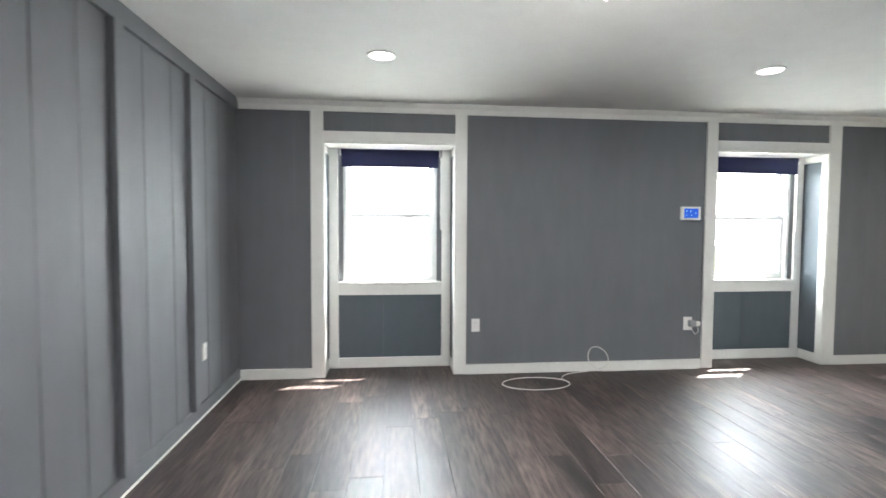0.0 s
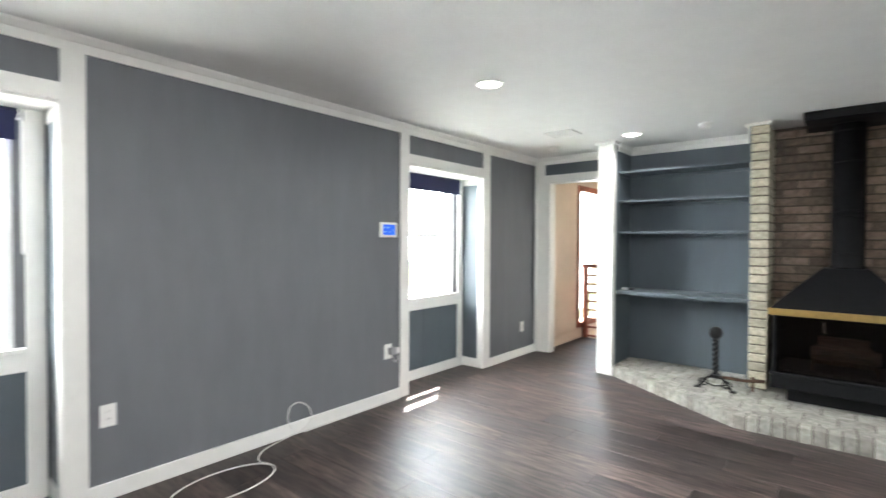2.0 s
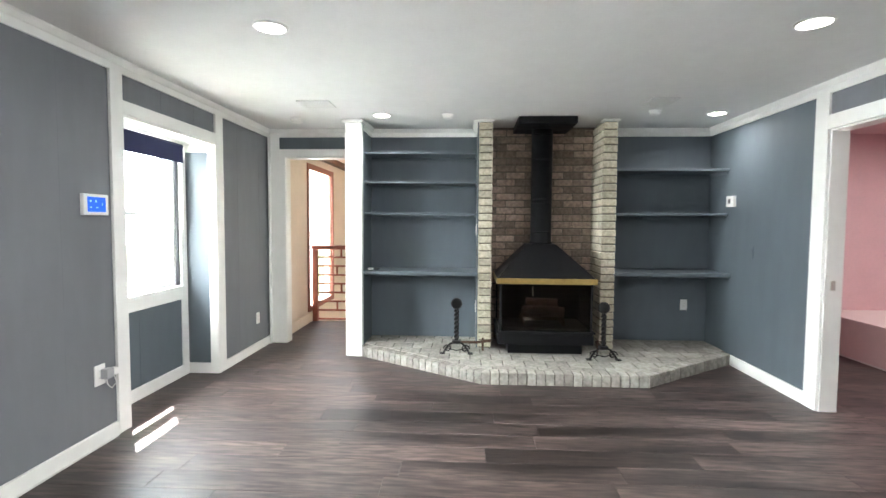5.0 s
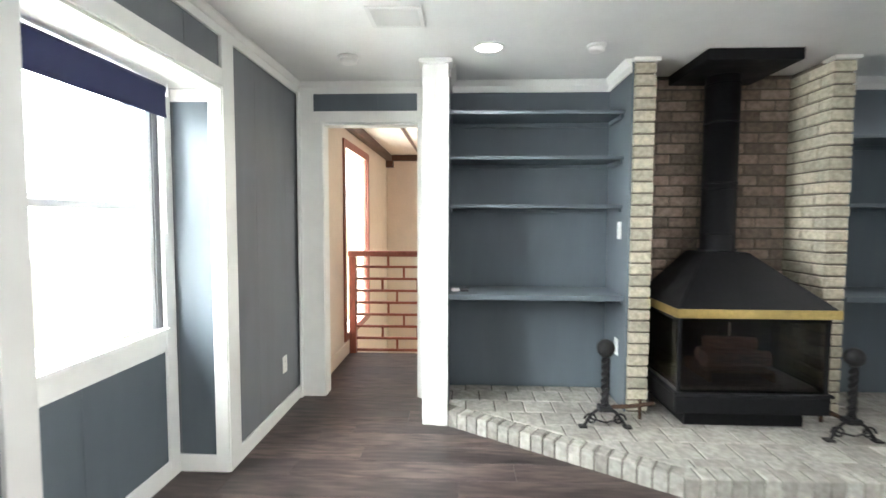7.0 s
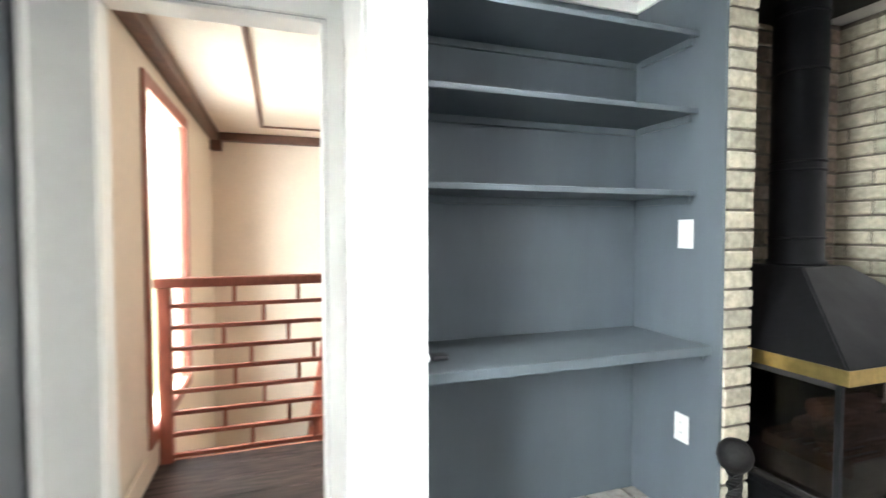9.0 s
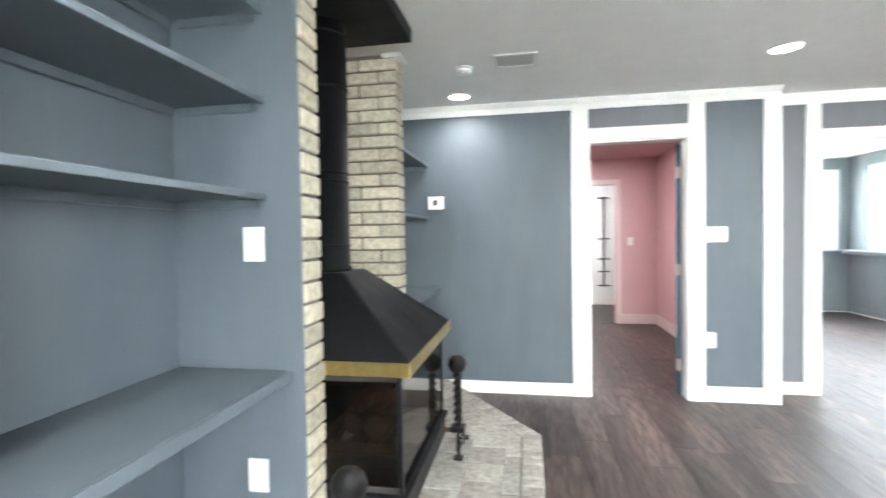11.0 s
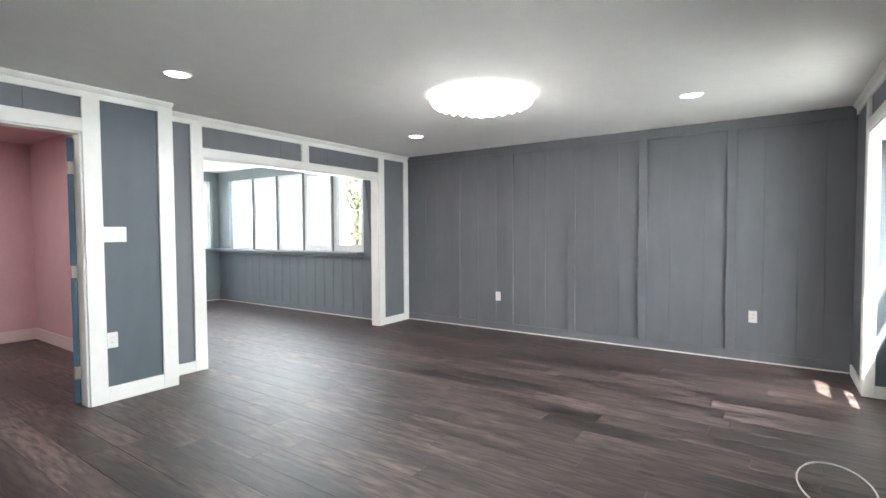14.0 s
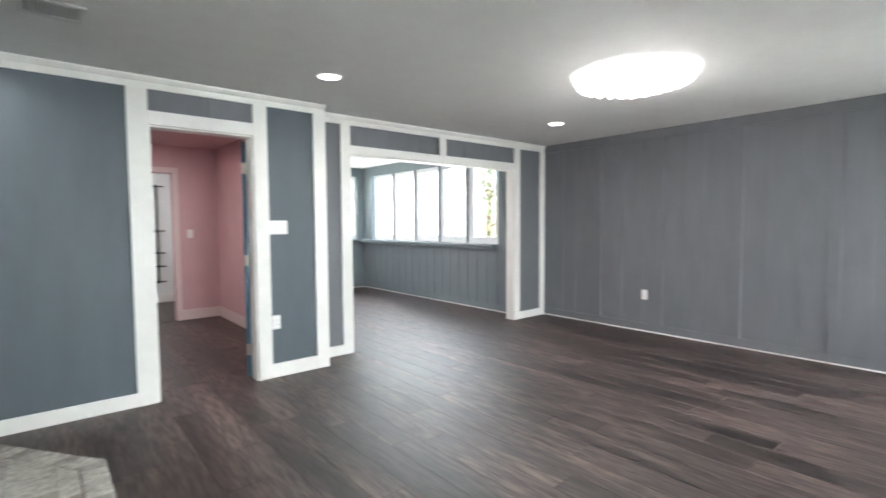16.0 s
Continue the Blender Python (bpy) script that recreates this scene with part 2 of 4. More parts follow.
def part(name, bm, mat, parent, label=""):
    ob = new(name, mesh_of(name, bm, mat, HOME[parent]))
    ob.parent = parent
    HOME[ob] = HOME[parent]
    return tagged(ob, label)


# ---- large structure ----
CEIL = 2.40
XE, YS, YP = 6.64, -5.09, -4.83
setting("floor", boxes((-0.1, 7.88, -10.4, 0.5, -0.12, -0.006)), UNDERFLOOR, "dark floor under the vinyl planks", "floor")
setting("ceiling", boxes((-0.15, 6.76, -5.21, 0.45, CEIL, 2.55)), CEILING, "flat white painted living room ceiling", "ceiling")

W1, W2 = (0.72, 1.87), (4.33, 5.48)
GL = {0.72: (0.86, 1.73), 4.33: (4.48, 5.35)}
RB = 0.27
north = []
for x0, x1 in ((-0.15, W1[0]), (W1[1], W2[0]), (W2[1], 6.76)):
    north.append((x0, x1, 0.012, 0.45, 0, CEIL))
for a, b in (W1, W2):
    g0, g1 = GL[a]
    north += [(a, b, 0.012, RB + 0.01, 2.06, CEIL), (a, b, RB + 0.01, 0.45, 2.05, CEIL), (a, g0, RB + 0.01, 0.45, 0, 2.05), (g1, b, RB + 0.01, 0.45, 0, 2.05), (g0, g1, RB + 0.01, 0.45, 0, 0.80)]
wall_n = setting("wall_north", boxes(*north), GREY, "grey painted board wall with two window recesses", "wall")
wall_w = setting("wall_west", boxes((-0.15, -0.012, -5.21, 0.012, 0, CEIL)), GREY, "grey painted board and batten wall", "wall")
wall_e = setting("wall_east", boxes((6.64, 6.76, -0.19, 0.012, 0, CEIL), (6.64, 6.76, -0.93, -0.19, 2.10, CEIL), (6.64, 6.76, -5.0, -0.93, 0, CEIL)), BLUE_GREY, "blue grey wall behind shelves and fireplace", "wall")
wall_p = setting("wall_south_east", boxes((3.55, 4.18, -4.95, YP - 0.012, 0, CEIL), (4.925, 6.64, -4.95, YP - 0.012, 0, CEIL), (4.18, 4.925, -4.95, YP - 0.012, 2.06, CEIL)), GREY, "grey painted wall with the bedroom doorway", "wall")
wall_s = setting("wall_south", boxes((-0.15, 0.66, -5.21, YS - 0.012, 0, CEIL), (3.13, 3.55, -5.21, YS - 0.012, 0, CEIL), (0.66, 3.13, -5.21, YS - 0.012, 2.03, CEIL)), GREY, "grey wall with a wide sunroom opening", "wall")


def boards(parent, axis, face, depth, a0, a1, z0, z1, step, mat, seed, gap=0.0011):
    """Upright boards with open v-joints over a wall's face; axis is the one they run along."""
    rnd = random.Random(seed)
    edges, a = [a0], a0
    while a1 - a > step * 1.45:
        a += step * rnd.choice((0.75, 1.0, 1.0, 1.2))
        edges.append(a)
    edges.append(a1)
    for b0, b1 in zip(edges, edges[1:]):
        b0, b1 = b0 + (gap if b0 != a0 else 0), b1 - (gap if b1 != a1 else 0)
        lo, hi = sorted((face, face + depth))
        span = (b0, b1, lo, hi, z0, z1) if axis == "x" else (lo, hi, b0, b1, z0, z1)
        part("board", boxes(span, bevel=min(gap, 0.0025)), mat, parent)


FR = 2.32
for x0, x1 in ((0.0, 0.62), (1.97, 4.225), (5.60, 6.62)):
    boards(wall_n, "x", 0.012, -0.011, x0, x1, 0.085, FR, 0.40, GREY, int(x0 * 10), 0.0007 if x0 > 5 else 0.0002)
for a, b in (W1, W2):
    boards(wall_n, "x", 0.012, -0.011, a, b, 2.15, FR, 0.42, GREY, 3)
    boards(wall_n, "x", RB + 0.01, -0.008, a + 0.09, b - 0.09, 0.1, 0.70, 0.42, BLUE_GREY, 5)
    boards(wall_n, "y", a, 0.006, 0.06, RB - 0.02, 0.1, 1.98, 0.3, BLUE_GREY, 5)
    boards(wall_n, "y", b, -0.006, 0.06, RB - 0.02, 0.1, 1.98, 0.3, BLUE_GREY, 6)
BATTENS = [-0.948, -1.785, -2.587, -3.40, -4.21]
ends = [-0.0] + BATTENS + [YS]
# Boards stop short south of each batten; the open gap imitates its shadow line.
for i, (hi, lo) in enumerate(zip(ends, ends[1:])):
    boards(wall_w, "y", -0.012, 0.012, lo, hi - (0.049 if i else 0), 0.10, 2.30, 0.27, GREY, 20 + i, 0.0024)
for y in BATTENS:
    part("batten", boxes((-0.001, 0.034, y - 0.042, y + 0.042, 0.10, 2.30), bevel=0.003), GREY, wall_w)
part("top_rail", boxes((-0.012, 0.024, YS, 0.0, 2.30, CEIL), bevel=0.002), GREY, wall_w)
part("bottom_rail", boxes((-0.012, 0.012, YS, 0.0, 0.014, 0.10), bevel=0.002), GREY, wall_w)
boards(wall_p, "x", YP - 0.012, 0.011, 5.058, 6.62, 0.10, FR, 2.0, BLUE_GREY, 31)
boards(wall_p, "x", YP - 0.012, 0.011, 4.063, 5.058, 2.16, FR, 0.6, GREY, 32)
boards(wall_p, "x", YP - 0.012, 0.011, 3.65, 4.063, 0.12, FR, 0.33, BLUE_GREY, 33)
boards(wall_s, "x", YS - 0.012, 0.011, 3.24, 3.53, 0.10, FR, 0.4, GREY, 34)
boards(wall_s, "x", YS - 0.012, 0.011, 0.12, 0.55, 0.10, FR, 0.5, GREY, 35)
boards(wall_s, "x", YS - 0.012, 0.011, 0.66, 3.13, 2.115, FR, 0.9, GREY, 36)
boards(wall_e, "y", 6.64, -0.006, -0.92, -0.13, 2.18, FR, 0.4, BLUE_GREY, 37)

# ---- white trim ----


def crown(name, a, b, inward):
    """A cornice from a to b under the ceiling: frieze board and small sloped moulding. inward: the way into the room."""
    bm = bmesh.new()
    a, b, w = Vector(a), Vector(b), Vector(inward)
    shape = [(0, -0.085), (0.014, -0.085), (0.014, -0.040), (0.022, -0.034), (0.040, -0.012), (0.044, 0.0), (0, 0.0)]
    rings = [[bm.verts.new((p.x + w.x * d, p.y + w.y * d, CEIL + h)) for d, h in shape] for p in (a, b)]
    for k in range(len(shape)):
        j = (k + 1) % len(shape)
        bm.faces.new((rings[0][k], rings[0][j], rings[1][j], rings[1][k]))
    bm.faces.new(rings[0])
    bm.faces.new(rings[1][::-1])
    return setting(name, bm, WHITE, "white painted frieze board and cornice", "trim")


crown("trim_cornice_north", (0.004, 0.001), (6.64, 0.001), (0, -1))
crown("trim_cornice_south_east", (3.53, YP - 0.001), (6.64, YP - 0.001), (0, 1))
crown("trim_cornice_south", (0.013, YS - 0.001), (3.53, YS - 0.001), (0, 1))
crown("trim_cornice_east_door", (6.64, 0.0), (6.64, -1.02), (-1, 0))
crown("trim_cornice_alcove_north", (6.64, -1.166), (6.64, -2.335), (-1, 0))
crown("trim_cornice_alcove_side", (6.17, -2.335), (6.64, -2.335), (0, 1))
crown("trim_cornice_alcove_side_b", (6.24, -1.166), (6.64, -1.166), (0, -1))
crown("trim_cornice_alcove_south", (6.64, -3.712), (6.64, YP), (-1, 0))


def board_trim(name, *spans, mat=None):
    return setting(name, boxes(*spans, bevel=0.003), mat or WHITE, "white painted flat trim boards", "trim")


T = 0.019
for i, (a, b, o0, o1) in enumerate(((*W1, 0.615, 1.972), (*W2, 4.226, 5.60))):
    n = str(i + 1)
    board_trim("trim_window_casing_" + n, (o0, a + 0.004, -T, 0.001, 0.004, FR), (b - 0.004, o1, -T, 0.001, 0.004, FR), (a + 0.004, b - 0.004, -T, 0.001, 2.06, 2.148))
    board_trim("trim_recess_lining_" + n, (a + 0.0005, a + 0.012, -0.012, 0.06, 0.004, 2.06), (b - 0.012, b - 0.0005, -0.012, 0.06, 0.004, 2.06), (a + 0.012, b - 0.012, -0.012, RB, 2.045, 2.0595), (a + 0.0005, a + 0.010, 0.06, RB, 1.98, 2.045), (b - 0.010, b - 0.0005, 0.06, RB, 1.98, 2.045), (a + 0.0005, a + 0.010, 0.06, RB, 0.004, 0.1), (b - 0.010, b - 0.0005, 0.06, RB, 0.004, 0.1))
    board_trim("trim_window_apron_" + n, (a + 0.012, a + 0.095, RB - 0.012, RB + 0.009, 0.004, 2.045), (b - 0.095, b - 0.012, RB - 0.012, RB + 0.009, 0.004, 2.045), (a + 0.095, b - 0.095, RB - 0.012, RB + 0.009, 0.69, 0.79), (a + 0.095, b - 0.095, RB - 0.012, RB + 0.009, 0.004, 0.10))
    board_trim("trim_window_sill_" + n, (a + 0.10, b - 0.10, RB - 0.04, 0.40, 0.79, 0.815))
setting("baseboard_north", boxes((0.014, 0.615, -0.016, 0.001, 0, 0.09), (1.972, 4.226, -0.016, 0.001, 0, 0.09), (5.60, 6.60, -0.016, 0.001, 0, 0.09), bevel=0.003), WHITE, "white painted baseboard", "baseboard")
setting("baseboard_west", boxes((0.001, 0.016, YS + 0.02, -0.02, 0, 0.014), bevel=0.003), WHITE, "thin white shoe strip under grey wall", "baseboard")
setting("baseboard_south_east", boxes((5.058, 6.10, YP - 0.001, YP + 0.016, 0, 0.10), (3.65, 4.063, YP - 0.001, YP + 0.016, 0, 0.12), bevel=0.003), WHITE, "white painted baseboard", "baseboard")
setting("baseboard_south", boxes((0.02, 0.55, YS - 0.001, YS + 0.016, 0, 0.10), (3.24, 3.55, YS - 0.001, YS + 0.016, 0, 0.10), bevel=0.003), WHITE, "white painted baseboard", "baseboard")
board_trim("trim_bedroom_door_casing", (4.925, 5.058, YP - 0.001, YP + T, 0, FR), (4.063, 4.18, YP - 0.001, YP + T, 0, FR), (4.18, 4.925, YP - 0.001, YP + T, 2.06, 2.16))
board_trim("trim_bedroom_door_jamb", (4.91, 4.9245, -4.955, YP, 0, 2.06), (4.1805, 4.195, -4.955, YP, 0, 2.06), (4.195, 4.91, -4.955, YP, 2.045, 2.0595))
board_trim("trim_corner_boards", (3.531, 3.65, YP - 0.001, YP + T, 0, FR), (3.531, 3.55, YS, YP - 0.001, 0, CEIL))
board_trim("trim_sunroom_casing", (3.13, 3.24, YS - 0.001, YS + T, 0, FR), (0.55, 0.66, YS - 0.001, YS + T, 0, FR), (0.66, 3.13, YS - 0.001, YS + T, 2.03, 2.115), (1.86, 1.96, YS - 0.001, YS + T, 2.115, FR), (0.02, 0.12, YS - 0.001, YS + T, 0, FR))
board_trim("trim_sunroom_jamb", (3.115, 3.1295, -5.215, YS, 0, 2.03), (0.6605, 0.675, -5.215, YS, 0, 2.03), (0.675, 3.115, -5.215, YS, 2.015, 2.0295))
board_trim("trim_hall_casing", (6.62, 6.641, -0.20, -0.03, 0, 2.10), (6.62, 6.641, -1.0, -0.93, 0, 2.10), (6.62, 6.641, -1.0, -0.03, 2.10, 2.185), (6.62, 6.641, -0.13, -0.03, 2.185, FR), (6.62, 6.641, -1.0, -0.915, 2.185, FR))
board_trim("trim_hall_jamb", (6.641, 6.765, -0.205, -0.1905, 0, 2.10), (6.641, 6.765, -0.9295, -0.915, 0, 2.10), (6.641, 6.765, -0.915, -0.205, 2.085, 2.0995))
board_trim("trim_hall_corner", (6.575, 6.62, -0.034, -0.017, 0, FR))
setting("wall_partition", boxes((6.215, 6.64, -1.165, -1.0, 0, CEIL)), BLUE_GREY, "short partition between hall door and shelves", "wall")
board_trim("trim_partition_post", (6.125, 6.214, -1.166, -1.085, 0, CEIL - 0.03), (6.14, 6.214, -1.085, -0.998, 0, CEIL - 0.03), (6.10, 6.26, -1.19, -0.975, CEIL - 0.03, CEIL - 0.001), (6.215, 6.62, -0.999, -0.988, 0, CEIL))

# ---- sunroom ----
SX, SY = 0.36, -9.5
setting("wall_sunroom_west", boxes((0.2, SX, SY, -5.21, 0, 1.0), (0.2, SX, SY, -5.21, 2.28, 2.5), (0.2, SX, -5.66, -5.21, 1.0, 2.28), (0.2, SX, SY, -9.15, 1.0, 2.28)), SUN_GREY, "blue grey sunroom wall below a window band", "wall")
setting("wall_sunroom_south", boxes((0.2, 3.59, SY - 0.15, SY, 0, 1.0), (0.2, 3.59, SY - 0.15, SY, 2.28, 2.5), (0.2, 0.5, SY - 0.15, SY, 1.0, 2.28), (2.65, 3.59, SY - 0.15, SY, 1.0, 2.28)), SUN_GREY, "blue grey sunroom end wall with windows", "wall")
setting("wall_sunroom_east", boxes((3.47, 3.585, SY, -5.21, 0, 2.5)), PINK, "partition between sunroom and bedroom", "wall")
setting("ceiling_sunroom", boxes((0.2, 3.59, SY - 0.15, -5.21, 2.46, 2.56)), CEILING, "white painted sunroom ceiling", "ceiling")
for k in range(20):
    y0 = -5.25 - k * 0.212
    tagged(part("board", boxes((SX, SX + 0.014, max(y0 - 0.204, SY), y0, 0.10, 0.93), bevel=0.004), SUN_GREY, bpy.data.objects["wall_sunroom_west"]))
setting("baseboard_sunroom", boxes((SX, SX + 0.018, SY + 0.02, -5.22, 0.014, 0.10), (0.4, 3.46, SY, SY + 0.018, 0.014, 0.10), bevel=0.002), SUN_GREY, "blue grey baseboard", "baseboard")
setting("baseboard_sunroom_strip", boxes((SX, SX + 0.024, SY + 0.02, -5.22, 0, 0.014), (0.4, 3.46, SY, SY + 0.024, 0, 0.014), bevel=0.002), WHITE, "thin white shoe strip", "baseboard")
setting("trim_sunroom_ledge", boxes((SX, SX + 0.11, SY + 0.01, -5.66, 0.93, 0.965), (SX, SX + 0.14, SY + 0.01, -5.66, 0.965, 1.0), (0.5, 2.8, SY, SY + 0.12, 0.965, 1.0), bevel=0.008), SUN_GREY, "blue grey painted window ledge", "trim")


def casement(name, x0, x1, y0, y1, z0, z1, axis, label):
    """A narrow window in a white frame, with pane, sill and a small crank."""
    w = thing(name, ((x0 + x1) / 2, (y0 + y1) / 2, z0), label, "window", "sunroom windows")
    w["kind"] = "structure"
    f = 0.07
    if axis == "y":
        fr = part("window_frame", boxes((x0, x1, y0, y0 + f, z0, z1), (x0, x1, y1 - f, y1, z0, z1), (x0, x1, y0 + f, y1 - f, z0, z0 + f * 1.5), (x0, x1, y0 + f, y1 - f, z1 - f, z1), bevel=0.004), VINYL, w)
        xm = (x0 + x1) / 2
        p = part("pane", boxes((xm - 0.002, xm + 0.002, y0 + f, y1 - f, z0 + f * 1.5, z1 - f)), PANE, w)
        part("crank", boxes((x1, x1 + 0.035, (y0 + y1) / 2 - 0.03, (y0 + y1) / 2 + 0.03, z0 + 0.015, z0 + 0.04), bevel=0.006), VINYL, fr)
    else:
        part("window_frame", boxes((x0, x0 + f, y0, y1, z0, z1), (x1 - f, x1, y0, y1, z0, z1), (x0 + f, x1 - f, y0, y1, z0, z0 + f * 1.5), (x0 + f, x1 - f, y0, y1, z1 - f, z1), bevel=0.004), VINYL, w)
        ym = (y0 + y1) / 2
        p = part("pane", boxes((x0 + f, x1 - f, ym - 0.002, ym + 0.002, z0 + f * 1.5, z1 - f)), PANE, w)
    p.visible_shadow = False
    return w


for k in range(5):
    y1 = -5.68 - k * 0.692
    casement("window_sunroom", 0.24, 0.32, y1 - 0.66, y1, 1.0, 2.28, "y", "tall white-framed sunroom casement window")
    if k:
        setting("trim_mullion_%d" % k, boxes((0.24, 0.345, y1 + 0.004, y1 + 0.028, 1.0, 2.28), bevel=0.004), SUN_GREY, "blue grey window mullion", "trim")
for k in range(3):
    x0 = 0.52 + k * 0.71
    casement("window_sunroom", x0, x0 + 0.67, SY - 0.11, SY - 0.03, 1.0, 2.28, "x", "tall white-framed sunroom end window")

# ---- bedroom and washroom seen through the door ----
setting("wall_bedroom_south", boxes((3.585, 4.15, -8.27, -8.15, 0, CEIL), (4.15, 4.95, -8.27, -8.15, 2.03, CEIL), (4.95, 7.0, -8.27, -8.15, 0, CEIL)), PINK, "pink painted bedroom wall", "wall")
setting("wall_bedroom_east", boxes((7.0, 7.12, -8.27, -4.95, 0, CEIL)), PINK, "pink painted bedroom wall", "wall")
setting("wall_bedroom_north", boxes((3.585, 4.18, -4.962, -4.951, 0, CEIL), (4.925, 7.0, -4.962, -4.951, 0, CEIL), (4.18, 4.925, -4.962, -4.951, 2.06, CEIL)), PINK, "pink painted bedroom wall", "wall")
setting("ceiling_bedroom", boxes((3.47, 7.12, -10.3, -4.95, CEIL, 2.5)), PINK, "pale pink bedroom ceiling", "ceiling")
setting("baseboard_bedroom", boxes((3.586, 3.60, -8.15, -4.97, 0, 0.14), (3.60, 4.08, -8.15, -8.135, 0, 0.14), (5.03, 7.0, -8.15, -8.135, 0, 0.14), bevel=0.004), PINK_TRIM, "pale pink bedroom baseboard", "baseboard")
board_trim("trim_washroom_casing", (4.08, 4.15, -8.15, -8.13, 0, 2.03), (4.95, 5.03, -8.15, -8.13, 0, 2.03), (4.08, 5.03, -8.15, -8.13, 2.03, 2.10), mat=PINK_TRIM)
setting("wall_washroom", boxes((3.6, 6.0, -10.25, -10.1, 0, CEIL), (3.5, 3.6, -10.25, -8.27, 0, CEIL), (5.9, 6.0, -10.1, -8.27, 0, CEIL)), WHITEWALL, "white washroom walls", "wall")
setting("baseboard_washroom", boxes((3.6, 5.9, -10.1, -10.085, 0, 0.13), bevel=0.004), WHITE, "white washroom baseboard", "baseboard")

door = thing("door_bedroom", (4.195, -4.96, 0), "blue painted door standing open into the bedroom", "door")
door["kind"] = "structure"
leaf = boxes((4.197, 4.232, -5.66, -4.964, 0.012, 2.03), bevel=0.003)
bmesh.ops.rotate(leaf, verts=leaf.verts[:], cent=(4.197, -4.964, 0), matrix=Matrix.Rotation(radians(-27), 3, "Z"))
door_leaf = part("door_leaf", leaf, BLUE_DOOR, door)
for z in (0.25, 1.02, 1.80):
    part("hinge", boxes((4.1955, 4.235, -4.962, -4.935, z - 0.045, z + 0.045), bevel=0.002), NICKEL, door_leaf, "brushed nickel hinge")
part("strike_plate", boxes((4.905, 4.911, -4.90, -4.87, 0.90, 0.97), bevel=0.001), NICKEL, door, "brushed nickel strike plate")

bench = thing("platform_box", (6.45, -6.9, 0), "low pinkish white built-in box beside bedroom wall", "platform")
part("body", boxes((5.93, 6.99, -7.6, -6.20, 0, 0.385), bevel=0.004), PINK_TRIM, bench)
part("top", boxes((5.915, 6.995, -7.61, -6.185, 0.385, 0.41), bevel=0.005), PINK_TRIM, bench)
part("shoe_strip", boxes((5.917, 5.929, -7.6, -6.19, 0, 0.016), (5.929, 6.99, -6.199, -6.187, 0, 0.016), bevel=0.003), WHITE, bench)

rack = thing("towel_rack", (4.04, -10.05, 0.35), "black metal wall rack with short crossbars", "rack")
part("pole", tube([(4.04, -10.04, 0.33), (4.04, -10.04, 2.0)], 0.016, 10), IRON, rack)
for z in (0.36, 0.62, 0.85, 1.22, 1.97):
    part("crossbar", tube([(3.93, -10.03, z), (4.15, -10.03, z)], 0.012, 8), IRON, rack)
    part("wall_bracket", boxes((4.025, 4.055, -10.10, -10.03, z - 0.012, z + 0.012), bevel=0.003), IRON, rack)

# ---- stair hall seen through the east door ----
HN = -0.08
setting("wall_hall_north", boxes((6.765, 7.74, HN, 0.05, 0, 2.36), (7.74, 8.86, HN, 0.05, 2.10, 2.36), (7.74, 8.86, HN, 0.05, -2.6, 0.22), (8.86, 10.4, HN, 0.05, -2.6, 2.36), (7.0, 7.74, HN, 0.05, -2.6, 0)), CREAM, "cream plaster stair hall wall", "wall")
setting("wall_hall_east", boxes((10.4, 10.52, -3.0, 0.05, -2.6, 2.36)), CREAM, "cream plaster stair hall wall", "wall")
setting("wall_hall_south", boxes((6.765, 10.4, -3.0, -2.88, -2.6, 2.36)), CREAM, "cream plaster stair hall wall", "wall")
setting("ceiling_hall", boxes((6.765, 10.52, -3.0, 0.05, 2.36, 2.46)), CREAM, "pale stair hall ceiling", "ceiling")
# Added out of view: a slab stopping all but low sun through the hall window.
setting("roof_hall_eave", boxes((6.90, 10.6, 0.052, 0.75, 2.47, 2.57)), WHITE, "unseen added slab that keeps high sun off the hall floor", "roof")
setting("trim_hall_beams", boxes((6.77, 10.4, HN - 0.09, HN - 0.001, 2.27, 2.359), (10.31, 10.399, -2.88, HN - 0.09, 2.27, 2.359), (6.77, 9.86, -0.62, -0.585, 2.34, 2.359), (9.86, 9.895, -2.88, -0.585, 2.34, 2.359), (10.29, 10.399, HN - 0.11, HN - 0.001, 2.17, 2.27), bevel=0.01), BROWN_WOOD, "brown wooden ceiling moulding", "trim")
setting("baseboard_hall", boxes((6.77, 7.84, HN - 0.016, HN - 0.001, 0, 0.13), bevel=0.004), CREAM, "cream baseboard", "baseboard")
setting("floor_stair_landing", boxes((7.0, 10.4, -2.88, HN, -2.72, -2.6)), CREAM, "pale lower landing floor", "floor")
hw = thing("window_hall", (8.15, -0.05, 0.22), "tall bright window in a red-brown wooden frame", "window")
hw["kind"] = "structure"
part("window_frame", boxes((7.68, 7.75, HN - 0.02, HN - 0.001, 0.15, 2.17), (8.85, 8.92, HN - 0.02, HN - 0.001, 0.15, 2.17), (7.75, 8.85, HN - 0.02, HN - 0.001, 2.09, 2.17), (7.75, 8.85, HN - 0.02, HN - 0.001, 0.15, 0.22), bevel=0.004), REDWOOD, hw)
pn = part("pane", boxes((7.74, 8.86, -0.062, -0.058, 0.22, 2.10)), PANE, hw)
pn.visible_shadow = False
part("sash", boxes((7.74, 7.77, -0.078, -0.04, 0.22, 2.10), (8.83, 8.86, -0.078, -0.04, 0.22, 2.10), bevel=0.003), REDWOOD, hw)

